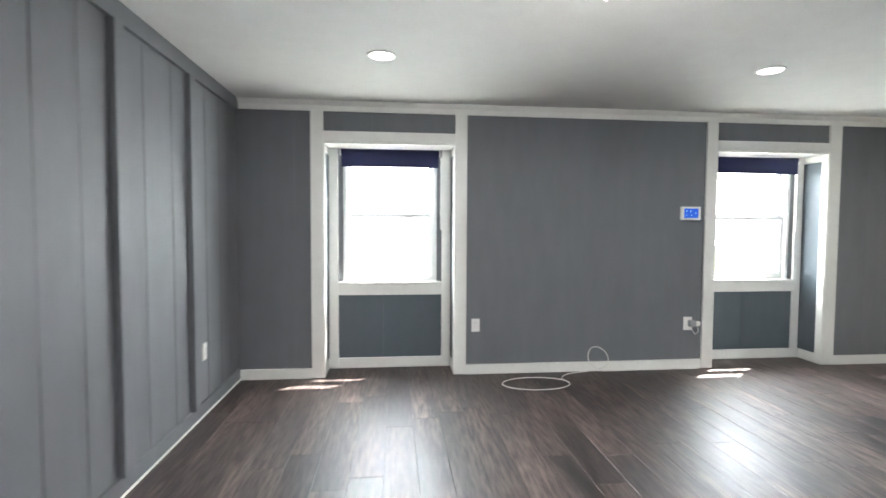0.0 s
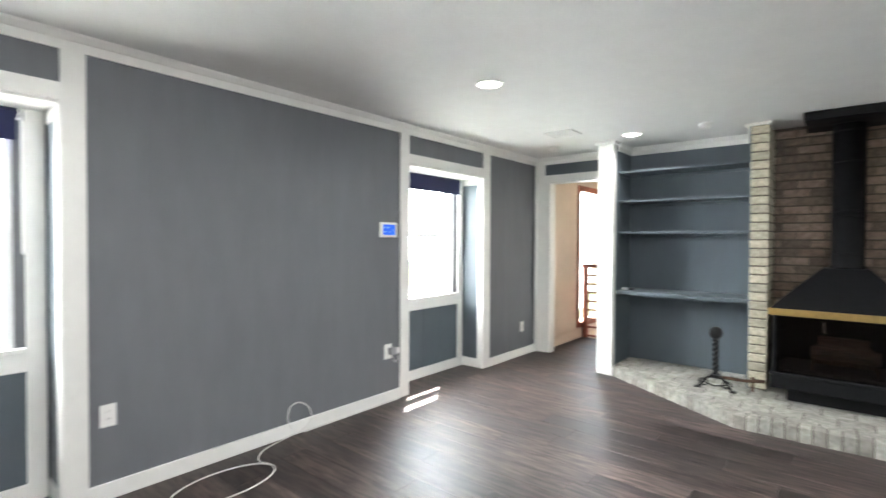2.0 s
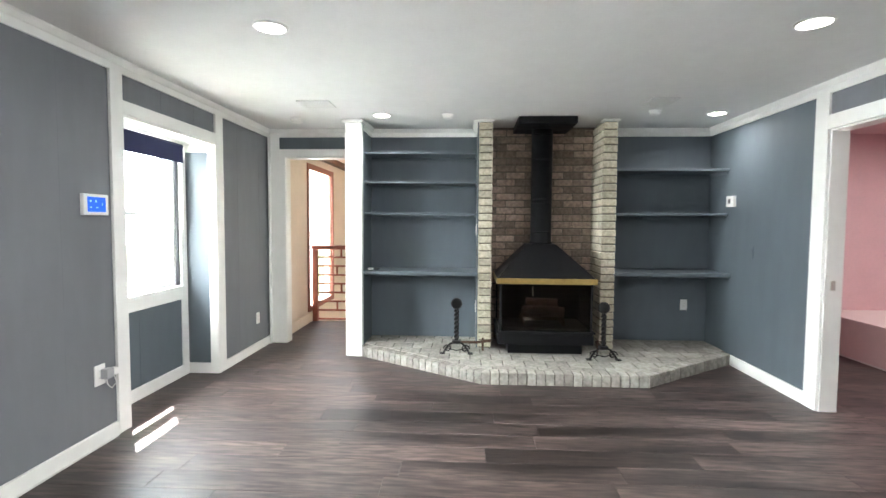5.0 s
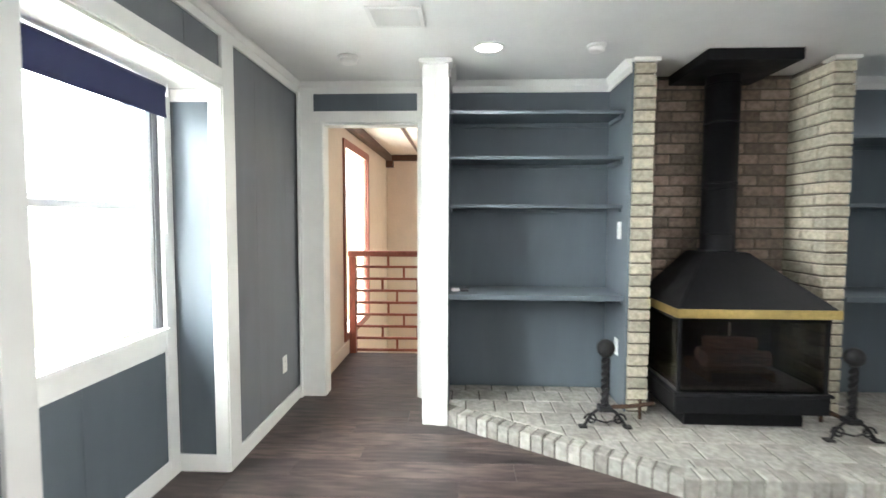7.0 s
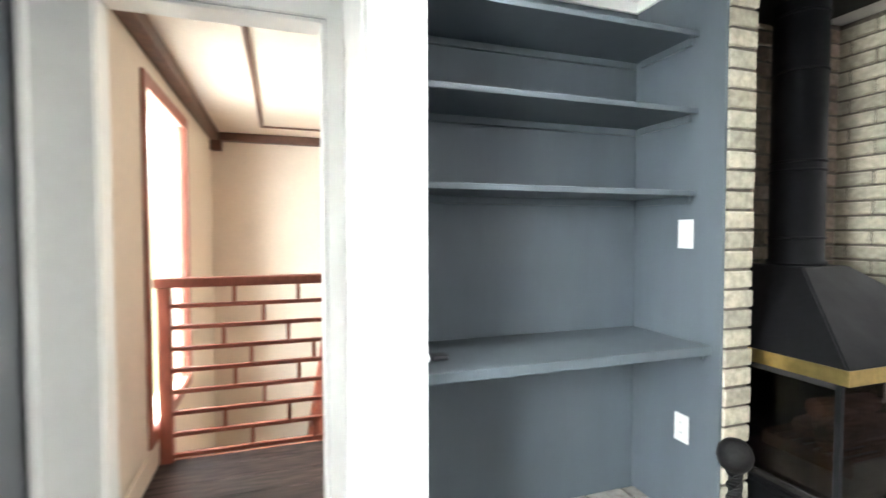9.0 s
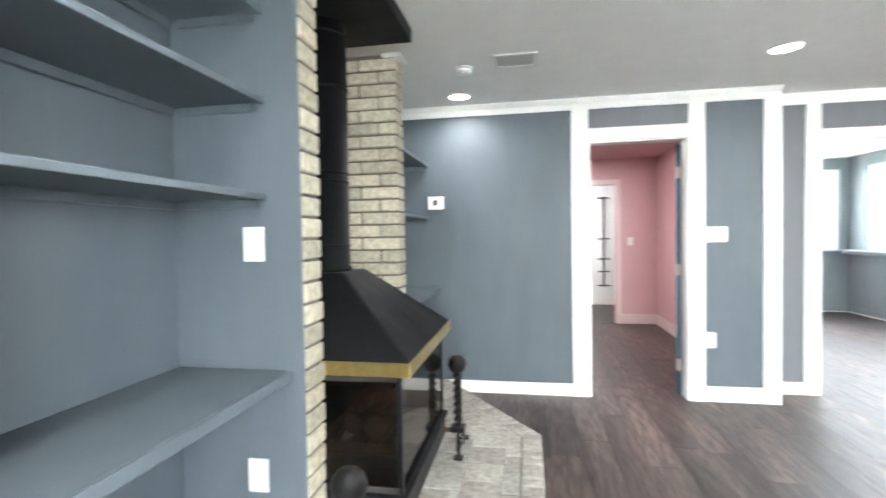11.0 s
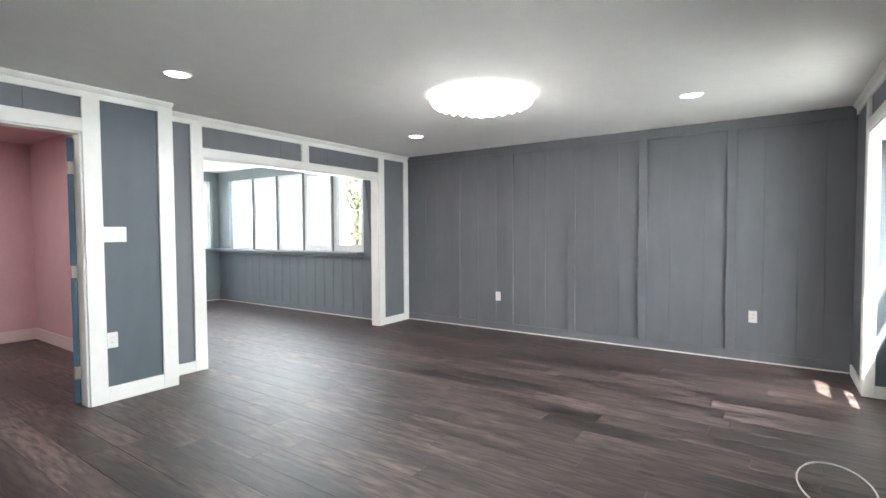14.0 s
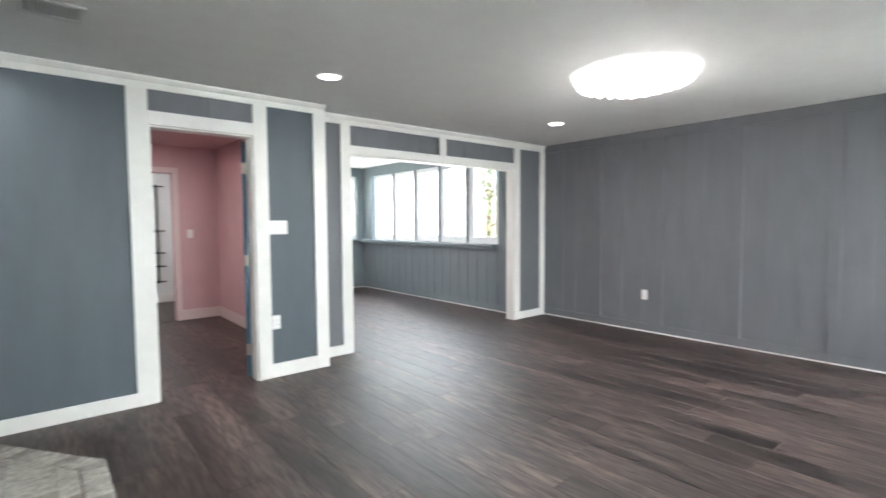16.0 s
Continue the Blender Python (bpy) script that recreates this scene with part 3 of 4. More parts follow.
RX = 7.86
rail = thing("stair_railing", (RX, -1.0, 0), "red-stained wooden railing with offset lattice bars", "railing")
part("newel", boxes((RX - 0.035, RX + 0.035, -0.17, -0.10, 0, 1.0), bevel=0.006), REDWOOD, rail)
part("newel", boxes((RX - 0.035, RX + 0.035, -2.87, -2.80, 0, 1.0), bevel=0.006), REDWOOD, rail)
part("handrail", boxes((RX - 0.04, RX + 0.04, -2.87, -0.085, 1.0, 1.055), bevel=0.008), REDWOOD, rail)
levels = [0.02 + i * 0.123 for i in range(9)]
for z in levels[:8]:
    part("bar", boxes((RX - 0.015, RX + 0.015, -2.80, -0.17, z, z + 0.024), bevel=0.003), REDWOOD, rail)
for i, z in enumerate(levels[:8]):
    y = -0.42 - (0.17, 0.02, 0.24, 0.08)[i % 4]
    while y > -2.75:
        part("upright", boxes((RX - 0.012, RX + 0.012, y - 0.011, y + 0.011, z + 0.024, min(z + 0.123, 1.0)), bevel=0.002), REDWOOD, rail)
        y -= 0.36
stairs = thing("staircase", (8.4, -0.5, -2.6), "pale descending stair flight beyond the railing", "stairs")
for k in range(9):
    part("step", boxes((7.95 + k * 0.25, 8.22 + k * 0.25, -1.0, HN - 0.002, -0.18 * (k + 1) - 0.18, -0.18 * (k + 1)), bevel=0.006), CREAM, stairs)
    part("nosing", boxes((8.19 + k * 0.25, 8.24 + k * 0.25, -1.0, HN - 0.002, -0.18 * (k + 1) + 0.001, -0.18 * (k + 1) + 0.03), bevel=0.006), REDWOOD, stairs)
low = thing("lower_railing", (8.0, -1.02, -0.2), "red-stained lower stair railing", "railing")
part("handrail", tube([(7.95, -1.03, 0.62), (10.2, -1.03, -1.0)], 0.03, 8), REDWOOD, low)
for k in range(5):
    part("post", boxes((8.05 + k * 0.5, 8.10 + k * 0.5, -1.055, -1.005, -0.36 - k * 0.36, 0.53 - k * 0.36), bevel=0.004), REDWOOD, low)
setting("wall_stairwell", boxes((7.88, 8.0, -2.88, -0.08, -2.6, -0.13)), CREAM, "cream stairwell wall under landing", "wall")

drape = bmesh.new()
top, low_ = [], []
for k in range(25):
    y = -5.28 - k * 0.014
    w_ = 0.03 + 0.018 * math.sin(k * 1.25)
    top.append((SX + 0.03 + w_, y, 2.24))
    low_.append((SX + 0.03 + w_ * 0.7, -5.28 - k * 0.005 - 0.05, 0.98))
for off in (0.0, 0.004):
    for k in range(24):
        vs = [drape.verts.new((p[0] + off, p[1], p[2])) for p in (top[k], top[k + 1], low_[k + 1], low_[k])]
        drape.faces.new(vs).smooth = True
solid("window_drape", drape, SUN_GREY, (SX + 0.05, -5.45, 0.98), "gathered blue grey drape beside the sunroom windows", "curtain")
kn = thing("drape_holdback", (SX + 0.01, -5.33, 1.2), "small white round drape holdback knob", "knob")
part("stem", tube([(SX, -5.30, 1.2), (SX + 0.09, -5.30, 1.2)], 0.008, 8), PLASTIC, kn)
part("knob", tube([(SX + 0.09, -5.30, 1.2), (SX + 0.095, -5.30, 1.2), (SX + 0.115, -5.30, 1.2), (SX + 0.12, -5.30, 1.2)], [0.015, 0.026, 0.026, 0.014], 14), PLASTIC, kn)

# ---- outdoors ----
setting("ground", boxes((-400, 400, -400, 400, -1.5, -1.2)), LAWN, "sunlit lawn around the house", "ground")


def tree(x, y, height, seed):
    rnd = random.Random(seed)
    t = thing("tree", (x, y, -1.2), "broad green leafy tree on the lawn", "tree", "garden trees")
    limbs = tube([(x, y, -1.25), (x + 0.05, y, 0.3), (x - 0.05, y + 0.1, height * 0.45), (x, y, height * 0.8)], [0.2, 0.16, 0.11, 0.03], 10)
    part("trunk", limbs, BARK, t)
    clumps = []
    for k in range(20):
        a = rnd.uniform(0, math.tau)
        r, z = rnd.uniform(0.6, height * 0.42), rnd.uniform(height * 0.05, height)
        tip = Vector((x + r * math.cos(a), y + r * math.sin(a), z))
        part("limb", tube([(x, y, z * 0.6), tip * 0.5 + Vector((x, y, z * 0.7)) * 0.5, tip], [0.07, 0.045, 0.015], 6), BARK, t)
        clumps.append(tip)
    verts, faces = [], []
    for tip in clumps:
        for k in range(100):
            c = tip + Vector((rnd.gauss(0, 0.9), rnd.gauss(0, 0.9), rnd.gauss(0, 0.75)))
            u = Vector((rnd.gauss(0, 1), rnd.gauss(0, 1), rnd.gauss(0, 1))).normalized()
            w = u.orthogonal().normalized()
            s = rnd.uniform(0.08, 0.17)
            b = len(verts)
            verts += [c - u * s, c + w * s * 0.5, c + u * s, c - w * s * 0.5]
            faces.append((b, b + 1, b + 2, b + 3))
    me = bpy.data.meshes.new("crown")
    me.from_pydata([v - Vector((x, y, -1.2)) for v in verts], [], faces)
    me.materials.append(LEAF)
    crown_ob = new("crown", me)
    crown_ob.parent = t


for i, (x, y, hgt) in enumerate(((-11.0, -14.0, 7.0), (-13.0, -19.0, 8.5), (-9.5, -18.5, 6.0), (-15.0, -24.0, 9.0), (-12.0, -23.0, 7.5))):
    tree(x, y, hgt, 50 + i)

# ---- living room windows ----


def sash_window(a, label):
    g0, g1 = GL[a]
    w = thing("window_north", ((g0 + g1) / 2, 0.36, 0.81), label, "window", "living room windows")
    w["kind"] = "structure"
    part("window_frame", boxes((g0, g0 + 0.035, 0.29, 0.43, 0.815, 2.045), (g1 - 0.035, g1, 0.29, 0.43, 0.815, 2.045), (g0 + 0.035, g1 - 0.035, 0.29, 0.43, 2.01, 2.045), (g0 + 0.035, g1 - 0.035, 0.33, 0.43, 0.815, 0.84), bevel=0.003), VINYL, w)
    for name, y0, z0, z1 in (("lower_sash", 0.315, 0.835, 1.45), ("upper_sash", 0.365, 1.425, 2.01)):
        x0, x1, y1 = g0 + 0.036, g1 - 0.036, y0 + 0.04
        sash = part(name, boxes((x0, x0 + 0.04, y0, y1, z0, z1), (x1 - 0.04, x1, y0, y1, z0, z1), (x0 + 0.04, x1 - 0.04, y0, y1, z0, z0 + 0.045), (x0 + 0.04, x1 - 0.04, y0, y1, z1 - 0.035, z1), bevel=0.004), VINYL, w)
        p = part("pane", boxes((x0 + 0.04, x1 - 0.04, y0 + 0.018, y0 + 0.022, z0 + 0.045, z1 - 0.035)), PANE, sash)
        p.visible_shadow = False
    for xc in (g0 + 0.25, g1 - 0.25):
        part("sash_lock", boxes((xc - 0.03, xc + 0.03, 0.322, 0.345, 1.45, 1.462), bevel=0.004), VINYL, w)
    b = thing("roller_blind", ((g0 + g1) / 2, 0.24, 1.88), "navy blue roller blind pulled nearly up", "blind", "navy blinds")
    part("roller", tube([(g0 - 0.015, 0.235, 2.012), (g1 + 0.015, 0.235, 2.012)], 0.024, 14), NAVY, b)
    cloth = part("fabric", boxes((g0 - 0.005, g1 + 0.005, 0.210, 0.2125, 1.885, 2.014), bevel=0.0008), NAVY, b)
    part("hem_bar", boxes((g0 - 0.005, g1 + 0.005, 0.206, 0.217, 1.872, 1.890), bevel=0.003), NAVY, cloth)
    for xb in (g0 - 0.025, g1 + 0.016):
        part("bracket", boxes((xb, xb + 0.009, 0.205, 0.257, 1.98, 2.04), bevel=0.002), PLASTIC, b)
    part("pull_wand", boxes((g1 + 0.028, g1 + 0.046, 0.238, 0.250, 1.30, 1.98), bevel=0.004), PLASTIC, b, "white plastic wand")


sash_window(0.72, "white double-hung window with bright daylight outside")
sash_window(4.33, "white double-hung window beside the thermostat")

# ---- shelves ----


def shelf(name, x0, y0, y1, z, thick, label):
    s = thing(name, ((x0 + 6.63) / 2, (y0 + y1) / 2, z), label, "shelf", "alcove shelves")
    part("board", boxes((x0 + 0.012, 6.639, y0, y1, z - thick, z), bevel=0.0015), BLUE_GREY, s)
    part("front_edge", boxes((x0, x0 + 0.012, y0, y1, z - thick - 0.004, z), bevel=0.003), BLUE_GREY, s)
    for yy in (y0, y1 - 0.014):
        part("cleat", boxes((x0 + 0.03, 6.60, yy, yy + 0.014, z - thick - 0.03, z - thick - 0.0005), bevel=0.002), BLUE_GREY, s)
    part("cleat", boxes((6.622, 6.639, y0 + 0.014, y1 - 0.014, z - thick - 0.03, z - thick - 0.0005), bevel=0.002), BLUE_GREY, s)


for z in (2.105, 1.803, 1.478):
    shelf("wall_shelf", 6.285, -2.333, -1.167, z, 0.018, "thin blue grey painted shelf in an alcove")
shelf("deep_shelf", 6.205, -2.333, -1.167, 0.872, 0.032, "thick blue grey painted counter shelf")
for z in (1.93, 1.485):
    shelf("wall_shelf", 6.235, -4.829, -3.712, z, 0.018, "thin dark grey painted shelf in an alcove")
shelf("deep_shelf", 6.15, -4.829, -3.712, 0.89, 0.032, "thick grey painted counter shelf")
setting("trim_alcove_side", boxes((6.165, 6.639, -2.3465, -2.334, 0.107, CEIL - 0.001)), BLUE_GREY, "blue grey side panel of the shelf alcove", "trim")

# ---- small wall fittings ----


def plate(name, at, wide, high, normal, label, category, kind="outlet", group="", mat=None):
    """A cover plate at its centre with its sockets or switches. normal: the way it faces."""
    x, y, z = at
    w = thing(name, at, label, category, group)

    def slab(part_name, u0, u1, z0, z1, d0, d1, m, bev=0.0015):
        if normal == "-y":
            s = (x + u0, x + u1, y - d1, y - d0, z + z0, z + z1)
        elif normal == "+y":
            s = (x + u0, x + u1, y + d0, y + d1, z + z0, z + z1)
        elif normal == "+x":
            s = (x + d0, x + d1, y + u0, y + u1, z + z0, z + z1)
        else:
            s = (x - d1, x - d0, y + u0, y + u1, z + z0, z + z1)
        return part(part_name, boxes(s, bevel=bev), m, w)

    slab("cover", -wide / 2, wide / 2, -high / 2, high / 2, 0.0, 0.006, mat or PLASTIC)
    if kind == "outlet":
        for zc in (-0.02, 0.02):
            slab("socket", -0.016, 0.016, zc - 0.014, zc + 0.014, 0.006, 0.008, PLASTIC)
            for uc in (-0.006, 0.006):
                slab("slot", uc - 0.001, uc + 0.001, zc - 0.002, zc + 0.007, 0.008, 0.0084, DARK_PLASTIC, 0)
    if kind == "switch":
        count = max(1, round(wide / 0.052))
        for k in range(count):
            uc = (k - (count - 1) / 2) * 0.046
            slab("rocker", uc - 0.016, uc + 0.016, -0.033, 0.033, 0.006, 0.010, PLASTIC)
    return w, slab


plate("outlet", (2.06, 0.001, 0.445), 0.075, 0.118, "-y", "white outlet on the grey board wall", "outlet", group="outlets")
plate("outlet", (6.31, 0.001, 0.345), 0.075, 0.118, "-y", "white outlet near the hall door", "outlet", group="outlets")
plate("outlet", (0.0, -0.757, 0.447), 0.072, 0.118, "+x", "white outlet on the batten wall", "outlet", group="outlets")
plate("outlet", (0.0, -3.585, 0.447), 0.072, 0.118, "+x", "white outlet on the batten wall", "outlet", group="outlets")
plate("outlet", (4.02, YP, 0.48), 0.072, 0.12, "+y", "white outlet below the light switches", "outlet", group="outlets")
plate("light_switch", (3.985, YP, 1.30), 0.165, 0.118, "+y", "white triple light switch beside bedroom door", "switch", "switch")
plate("blank_plate", (5.83, YP, 1.12), 0.07, 0.115, "+y", "grey painted blank cover plate", "plate", "blank", mat=BLUE_GREY)
plate("outlet", (6.64, -4.60, 0.50), 0.072, 0.115, "-x", "white outlet in the shelf alcove", "outlet", group="outlets")
plate("light_switch", (6.335, -2.333, 1.305), 0.075, 0.118, "+y", "white switch on the alcove side", "switch", "switch")
plate("outlet", (6.340, -2.333, 0.50), 0.072, 0.115, "+y", "white outlet on the alcove side", "outlet", group="outlets")
plate("light_switch", (3.95, -8.149, 1.2), 0.075, 0.118, "+y", "pale switch on the pink wall", "switch", "switch")

w, slab = plate("outlet", (4.09, 0.001, 0.430), 0.085, 0.125, "-y", "white outlet with a plugged-in charger", "outlet", group="outlets")
ch = thing("wall_charger", (4.13, -0.03, 0.43), "grey and white plug-in charger with thin wire", "charger")
part("body", boxes((4.085, 4.145, -0.055, -0.010, 0.405, 0.465), bevel=0.006), GREY_PLASTIC, ch)
part("plug", boxes((4.147, 4.19, -0.05, -0.012, 0.412, 0.455), bevel=0.005), PLASTIC, ch)
part("wire", tube([(4.17, -0.03, 0.412), (4.172, -0.045, 0.36), (4.15, -0.03, 0.33), (4.13, -0.02, 0.36), (4.12, -0.018, 0.405)], 0.003, 6), CABLE, ch)

th = thing("thermostat", (4.082, 0.0, 1.467), "white touchscreen thermostat with bright blue display", "thermostat")
part("body", boxes((3.985, 4.178, -0.024, 0.001, 1.404, 1.530), bevel=0.006), PLASTIC, th)
display = part("screen", boxes((4.012, 4.152, -0.0255, -0.0241, 1.424, 1.512)), SCREEN, th, "glowing blue screen")
for x, z, a, b in ((4.035, 1.487, 0.012, 0.012), (4.075, 1.487, 0.010, 0.014), (4.035, 1.450, 0.012, 0.008), (4.082, 1.450, 0.014, 0.006), (4.125, 1.47, 0.006, 0.012)):
    part("screen_mark", boxes((x - a / 2, x + a / 2, -0.0262, -0.0256, z - b / 2, z + b / 2)), SCREEN_MARK, display)

t2 = thing("wall_thermostat", (6.17, YP, 1.60), "small white wall thermostat with a dark dial", "thermostat")
part("body", boxes((6.105, 6.235, YP, YP + 0.03, 1.548, 1.655), bevel=0.006), PLASTIC, t2)
part("display", boxes((6.155, 6.195, YP + 0.030, YP + 0.032, 1.58, 1.625), bevel=0.001), DARK_PLASTIC, t2)
for x, y, z in ((6.34, -1.205, 0.872),):
    solid("remote_control", boxes((x, x + 0.05, y - 0.10, y - 0.045, z, z + 0.018), bevel=0.006), DARK_PLASTIC, (x, y, z), "small black remote on the counter shelf", "remote")
    solid("small_box", boxes((x, x + 0.04, y - 0.035, y + 0.02, z, z + 0.022), bevel=0.007), PLASTIC, (x, y, z), "small white plastic gadget on the shelf", "gadget")

# ---- white cable on the floor ----
loop = [(2.53 + 0.29 * math.cos(a), -0.325 + 0.16 * math.sin(a), 0.005) for a in [k * math.tau / 40 - 0.3 for k in range(44)]]
tail = [(2.80, -0.20, 0.006), (2.90, -0.09, 0.006), (3.08, -0.035, 0.006), (3.24, -0.032, 0.03), (3.30, -0.035, 0.09), (3.27, -0.045, 0.18), (3.19, -0.05, 0.235), (3.12, -0.05, 0.22), (3.10, -0.05, 0.14), (3.14, -0.05, 0.06), (3.24, -0.045, 0.012), (3.3, -0.030, 0.005), (3.7, -0.027, 0.005), (4.2, -0.026, 0.005)]
cb = thing("coiled_cable", (2.52, -0.275, 0), "white cable looped on floor along the baseboard", "cable")
part("loop", tube(loop, 0.0045, 8), CABLE, cb)
part("lead", tube(eased([loop[-1]] + tail), 0.0045, 8), CABLE, cb)
part("tie", boxes((2.775, 2.80, -0.245, -0.235, 0.0, 0.014), bevel=0.002), GREY_PLASTIC, cb)

# ---- ceiling fittings ----
for px, py in DOWNLIGHTS:
    d = thing("recessed_light", (px, py, CEIL), "round white recessed ceiling light, lit", "ceiling light", "recessed lights")
    part("trim_ring", turned([(0.092, CEIL), (0.090, CEIL - 0.006), (0.078, CEIL - 0.010), (0.0765, CEIL - 0.0005)], px, py, 36), WHITE, d)
    part("diffuser", turned([(0.076, CEIL - 0.001), (0.076, CEIL - 0.006), (0.04, CEIL - 0.0075)], px, py, 36), BULB, d, "glowing diffuser")
for px, py, r, lab in ((6.08, -0.53, 0.065, "small white smoke detector on the ceiling"), (5.92, -2.04, 0.055, "white round detector on the ceiling"), (5.80, -3.92, 0.055, "white round detector on the ceiling")):
    d = thing("smoke_detector", (px, py, CEIL), lab, "detector", "detectors")
    part("base", turned([(r, CEIL), (r, CEIL - 0.012), (r * 0.95, CEIL - 0.014)], px, py), PLASTIC, d)
    part("cap", turned([(r * 0.86, CEIL - 0.014), (r * 0.84, CEIL - 0.034), (r * 0.6, CEIL - 0.042)], px, py), PLASTIC, d)
for vx0, vx1, vy0, vy1 in ((5.36, 5.60, -1.06, -0.78), (5.34, 5.60, -3.95, -3.72)):
    v = thing("ceiling_vent", ((vx0 + vx1) / 2, (vy0 + vy1) / 2, CEIL), "grey slatted metal vent in the ceiling", "vent", "ceiling vents")
    z0 = CEIL - 0.012
    part("frame", boxes((vx0, vx1, vy0, vy0 + 0.025, z0, CEIL), (vx0, vx1, vy1 - 0.025, vy1, z0, CEIL), (vx0, vx0 + 0.025, vy0 + 0.025, vy1 - 0.025, z0, CEIL), (vx1 - 0.025, vx1, vy0 + 0.025, vy1 - 0.025, z0, CEIL), bevel=0.003), VENT_GREY, v)
    part("backing", boxes((vx0 + 0.025, vx1 - 0.025, vy0 + 0.025, vy1 - 0.025, CEIL - 0.003, CEIL - 0.001)), VENT_DARK, v)
    n = 13
    for k in range(n):
        xx = vx0 + 0.028 + k * (vx1 - vx0 - 0.056) / n
        part("slat", boxes((xx, xx + 0.010, vy0 + 0.025, vy1 - 0.025, CEIL - 0.010, CEIL - 0.003)), VENT_GREY, v)

cl = thing("crystal_ceiling_light", (2.2, -2.57, CEIL), "large round crystal ceiling light, brightly lit", "ceiling light")
cx, cy = 2.2, -2.57
part("canopy", turned([(0.40, CEIL), (0.40, CEIL - 0.02), (0.385, CEIL - 0.025)], cx, cy, 48), CHROME, cl)
part("rim", turned([(0.405, CEIL - 0.021), (0.42, CEIL - 0.035), (0.405, CEIL - 0.05), (0.37, CEIL - 0.052)], cx, cy, 48), CRYSTAL, cl)
rnd = random.Random(5)
for ring, (rr, zz, count) in enumerate(((0.38, 0.052, 26), (0.28, 0.075, 20), (0.17, 0.10, 13), (0.07, 0.125, 6))):
    for k in range(count):
        a = k * math.tau / count + ring * 0.2
        px, py, s = cx + rr * math.cos(a), cy + rr * math.sin(a), 0.030 + 0.004 * rnd.random()
        part("crystal", turned([(0.004, CEIL - zz + 0.03), (s, CEIL - zz + 0.008), (s * 0.8, CEIL - zz - 0.014), (0.004, CEIL - zz - 0.032)], px, py, 6), CRYSTAL, cl)
    part("tier", turned([(rr + 0.02, CEIL - 0.026 - ring * 0.02), (rr + 0.02, CEIL - 0.034 - ring * 0.02), (max(rr - 0.06, 0.01), CEIL - 0.036 - ring * 0.02)], cx, cy, 40), CRYSTAL, cl)

# ---- fireplace ----
HZ = 0.105
HEARTH = [(6.638, -1.168), (6.128, -1.168), (5.345, -2.365), (5.345, -3.765), (6.10, -4.828), (6.638, -4.828)]


def clip(poly, a, b):
    """The part of a floor outline to the left of the line from a to b."""
    out = []
    side = lambda p: (b[0] - a[0]) * (p[1] - a[1]) - (b[1] - a[1]) * (p[0] - a[0])
    for p, q in zip(poly, poly[1:] + poly[:1]):
        sp, sq = side(p), side(q)
        if sp >= 0:
            out.append(p)
        if (sp > 0) != (sq > 0) and abs(sp - sq) > 1e-9:
            k = sp / (sp - sq)
            out.append((p[0] + (q[0] - p[0]) * k, p[1] + (q[1] - p[1]) * k))
    return out


def inset(poly, d):
    """The outline drawn inwards by d on the three front edges."""
    lines = []
    for i in (1, 2, 3):
        a, b = Vector(poly[i]), Vector(poly[i + 1])
        n = Vector((-(b - a).y, (b - a).x)).normalized() * d
        lines.append((a + n, b + n))
    return lines


hearth = thing("hearth", (6.0, -3.0, 0), "low whitewashed brick hearth with angled corners", "hearth")
core = list(HEARTH)
for a, b in inset(HEARTH, 0.012):
    core = clip(core, a, b)
part("mortar_bed", prism(core, 0, HZ - 0.008), PALE_MORTAR, hearth)
field = list(HEARTH)
for a, b in inset(HEARTH, 0.115):
    field = clip(field, a, b)
rnd = random.Random(8)
row = 0
x = 5.352
while x < 6.63:
    y = -4.83 - (0.098 if row % 2 else 0.0)
    while y < -1.1:
        cell = [(x, y), (x + 0.194, y), (x + 0.194, y + 0.187), (x, y + 0.187)]
        for a, b in zip(field, field[1:] + field[:1]):
            if len(cell) > 2:
                cell = clip(cell, a, b)
        if len(cell) > 2:
            cxm, cym = sum(p[0] for p in cell) / len(cell), sum(p[1] for p in cell) / len(cell)
            area = abs(sum(p[0] * q[1] - p[1] * q[0] for p, q in zip(cell, cell[1:] + cell[:1]))) / 2
            if area > 0.002:
                part("brick", prism(cell, 0.06, HZ + rnd.uniform(-0.003, 0.0015), bevel=0.004), HEARTH_BRICK, hearth)
        y += 0.197
    x += 0.196
    row += 1
for i in (1, 2, 3):
    a, b = Vector(HEARTH[i]), Vector(HEARTH[i + 1])
    d = (b - a).normalized()
    n = Vector((-d.y, d.x))
    count = round((b - a).length / 0.076)
    st = (b - a).length / count
    for k in range(count):
        p, q = a + d * (k * st + 0.005), a + d * ((k + 1) * st - 0.005)
        out = rnd.uniform(-0.002, 0.003)
        quad = [p - n * out, q - n * out, q + n * 0.107, p + n * 0.107]
        part("edge_brick", prism([tuple(v) for v in quad], 0.002, HZ + rnd.uniform(-0.002, 0.003), bevel=0.006), HEARTH_BRICK, hearth)

BRICK_MESH = {}


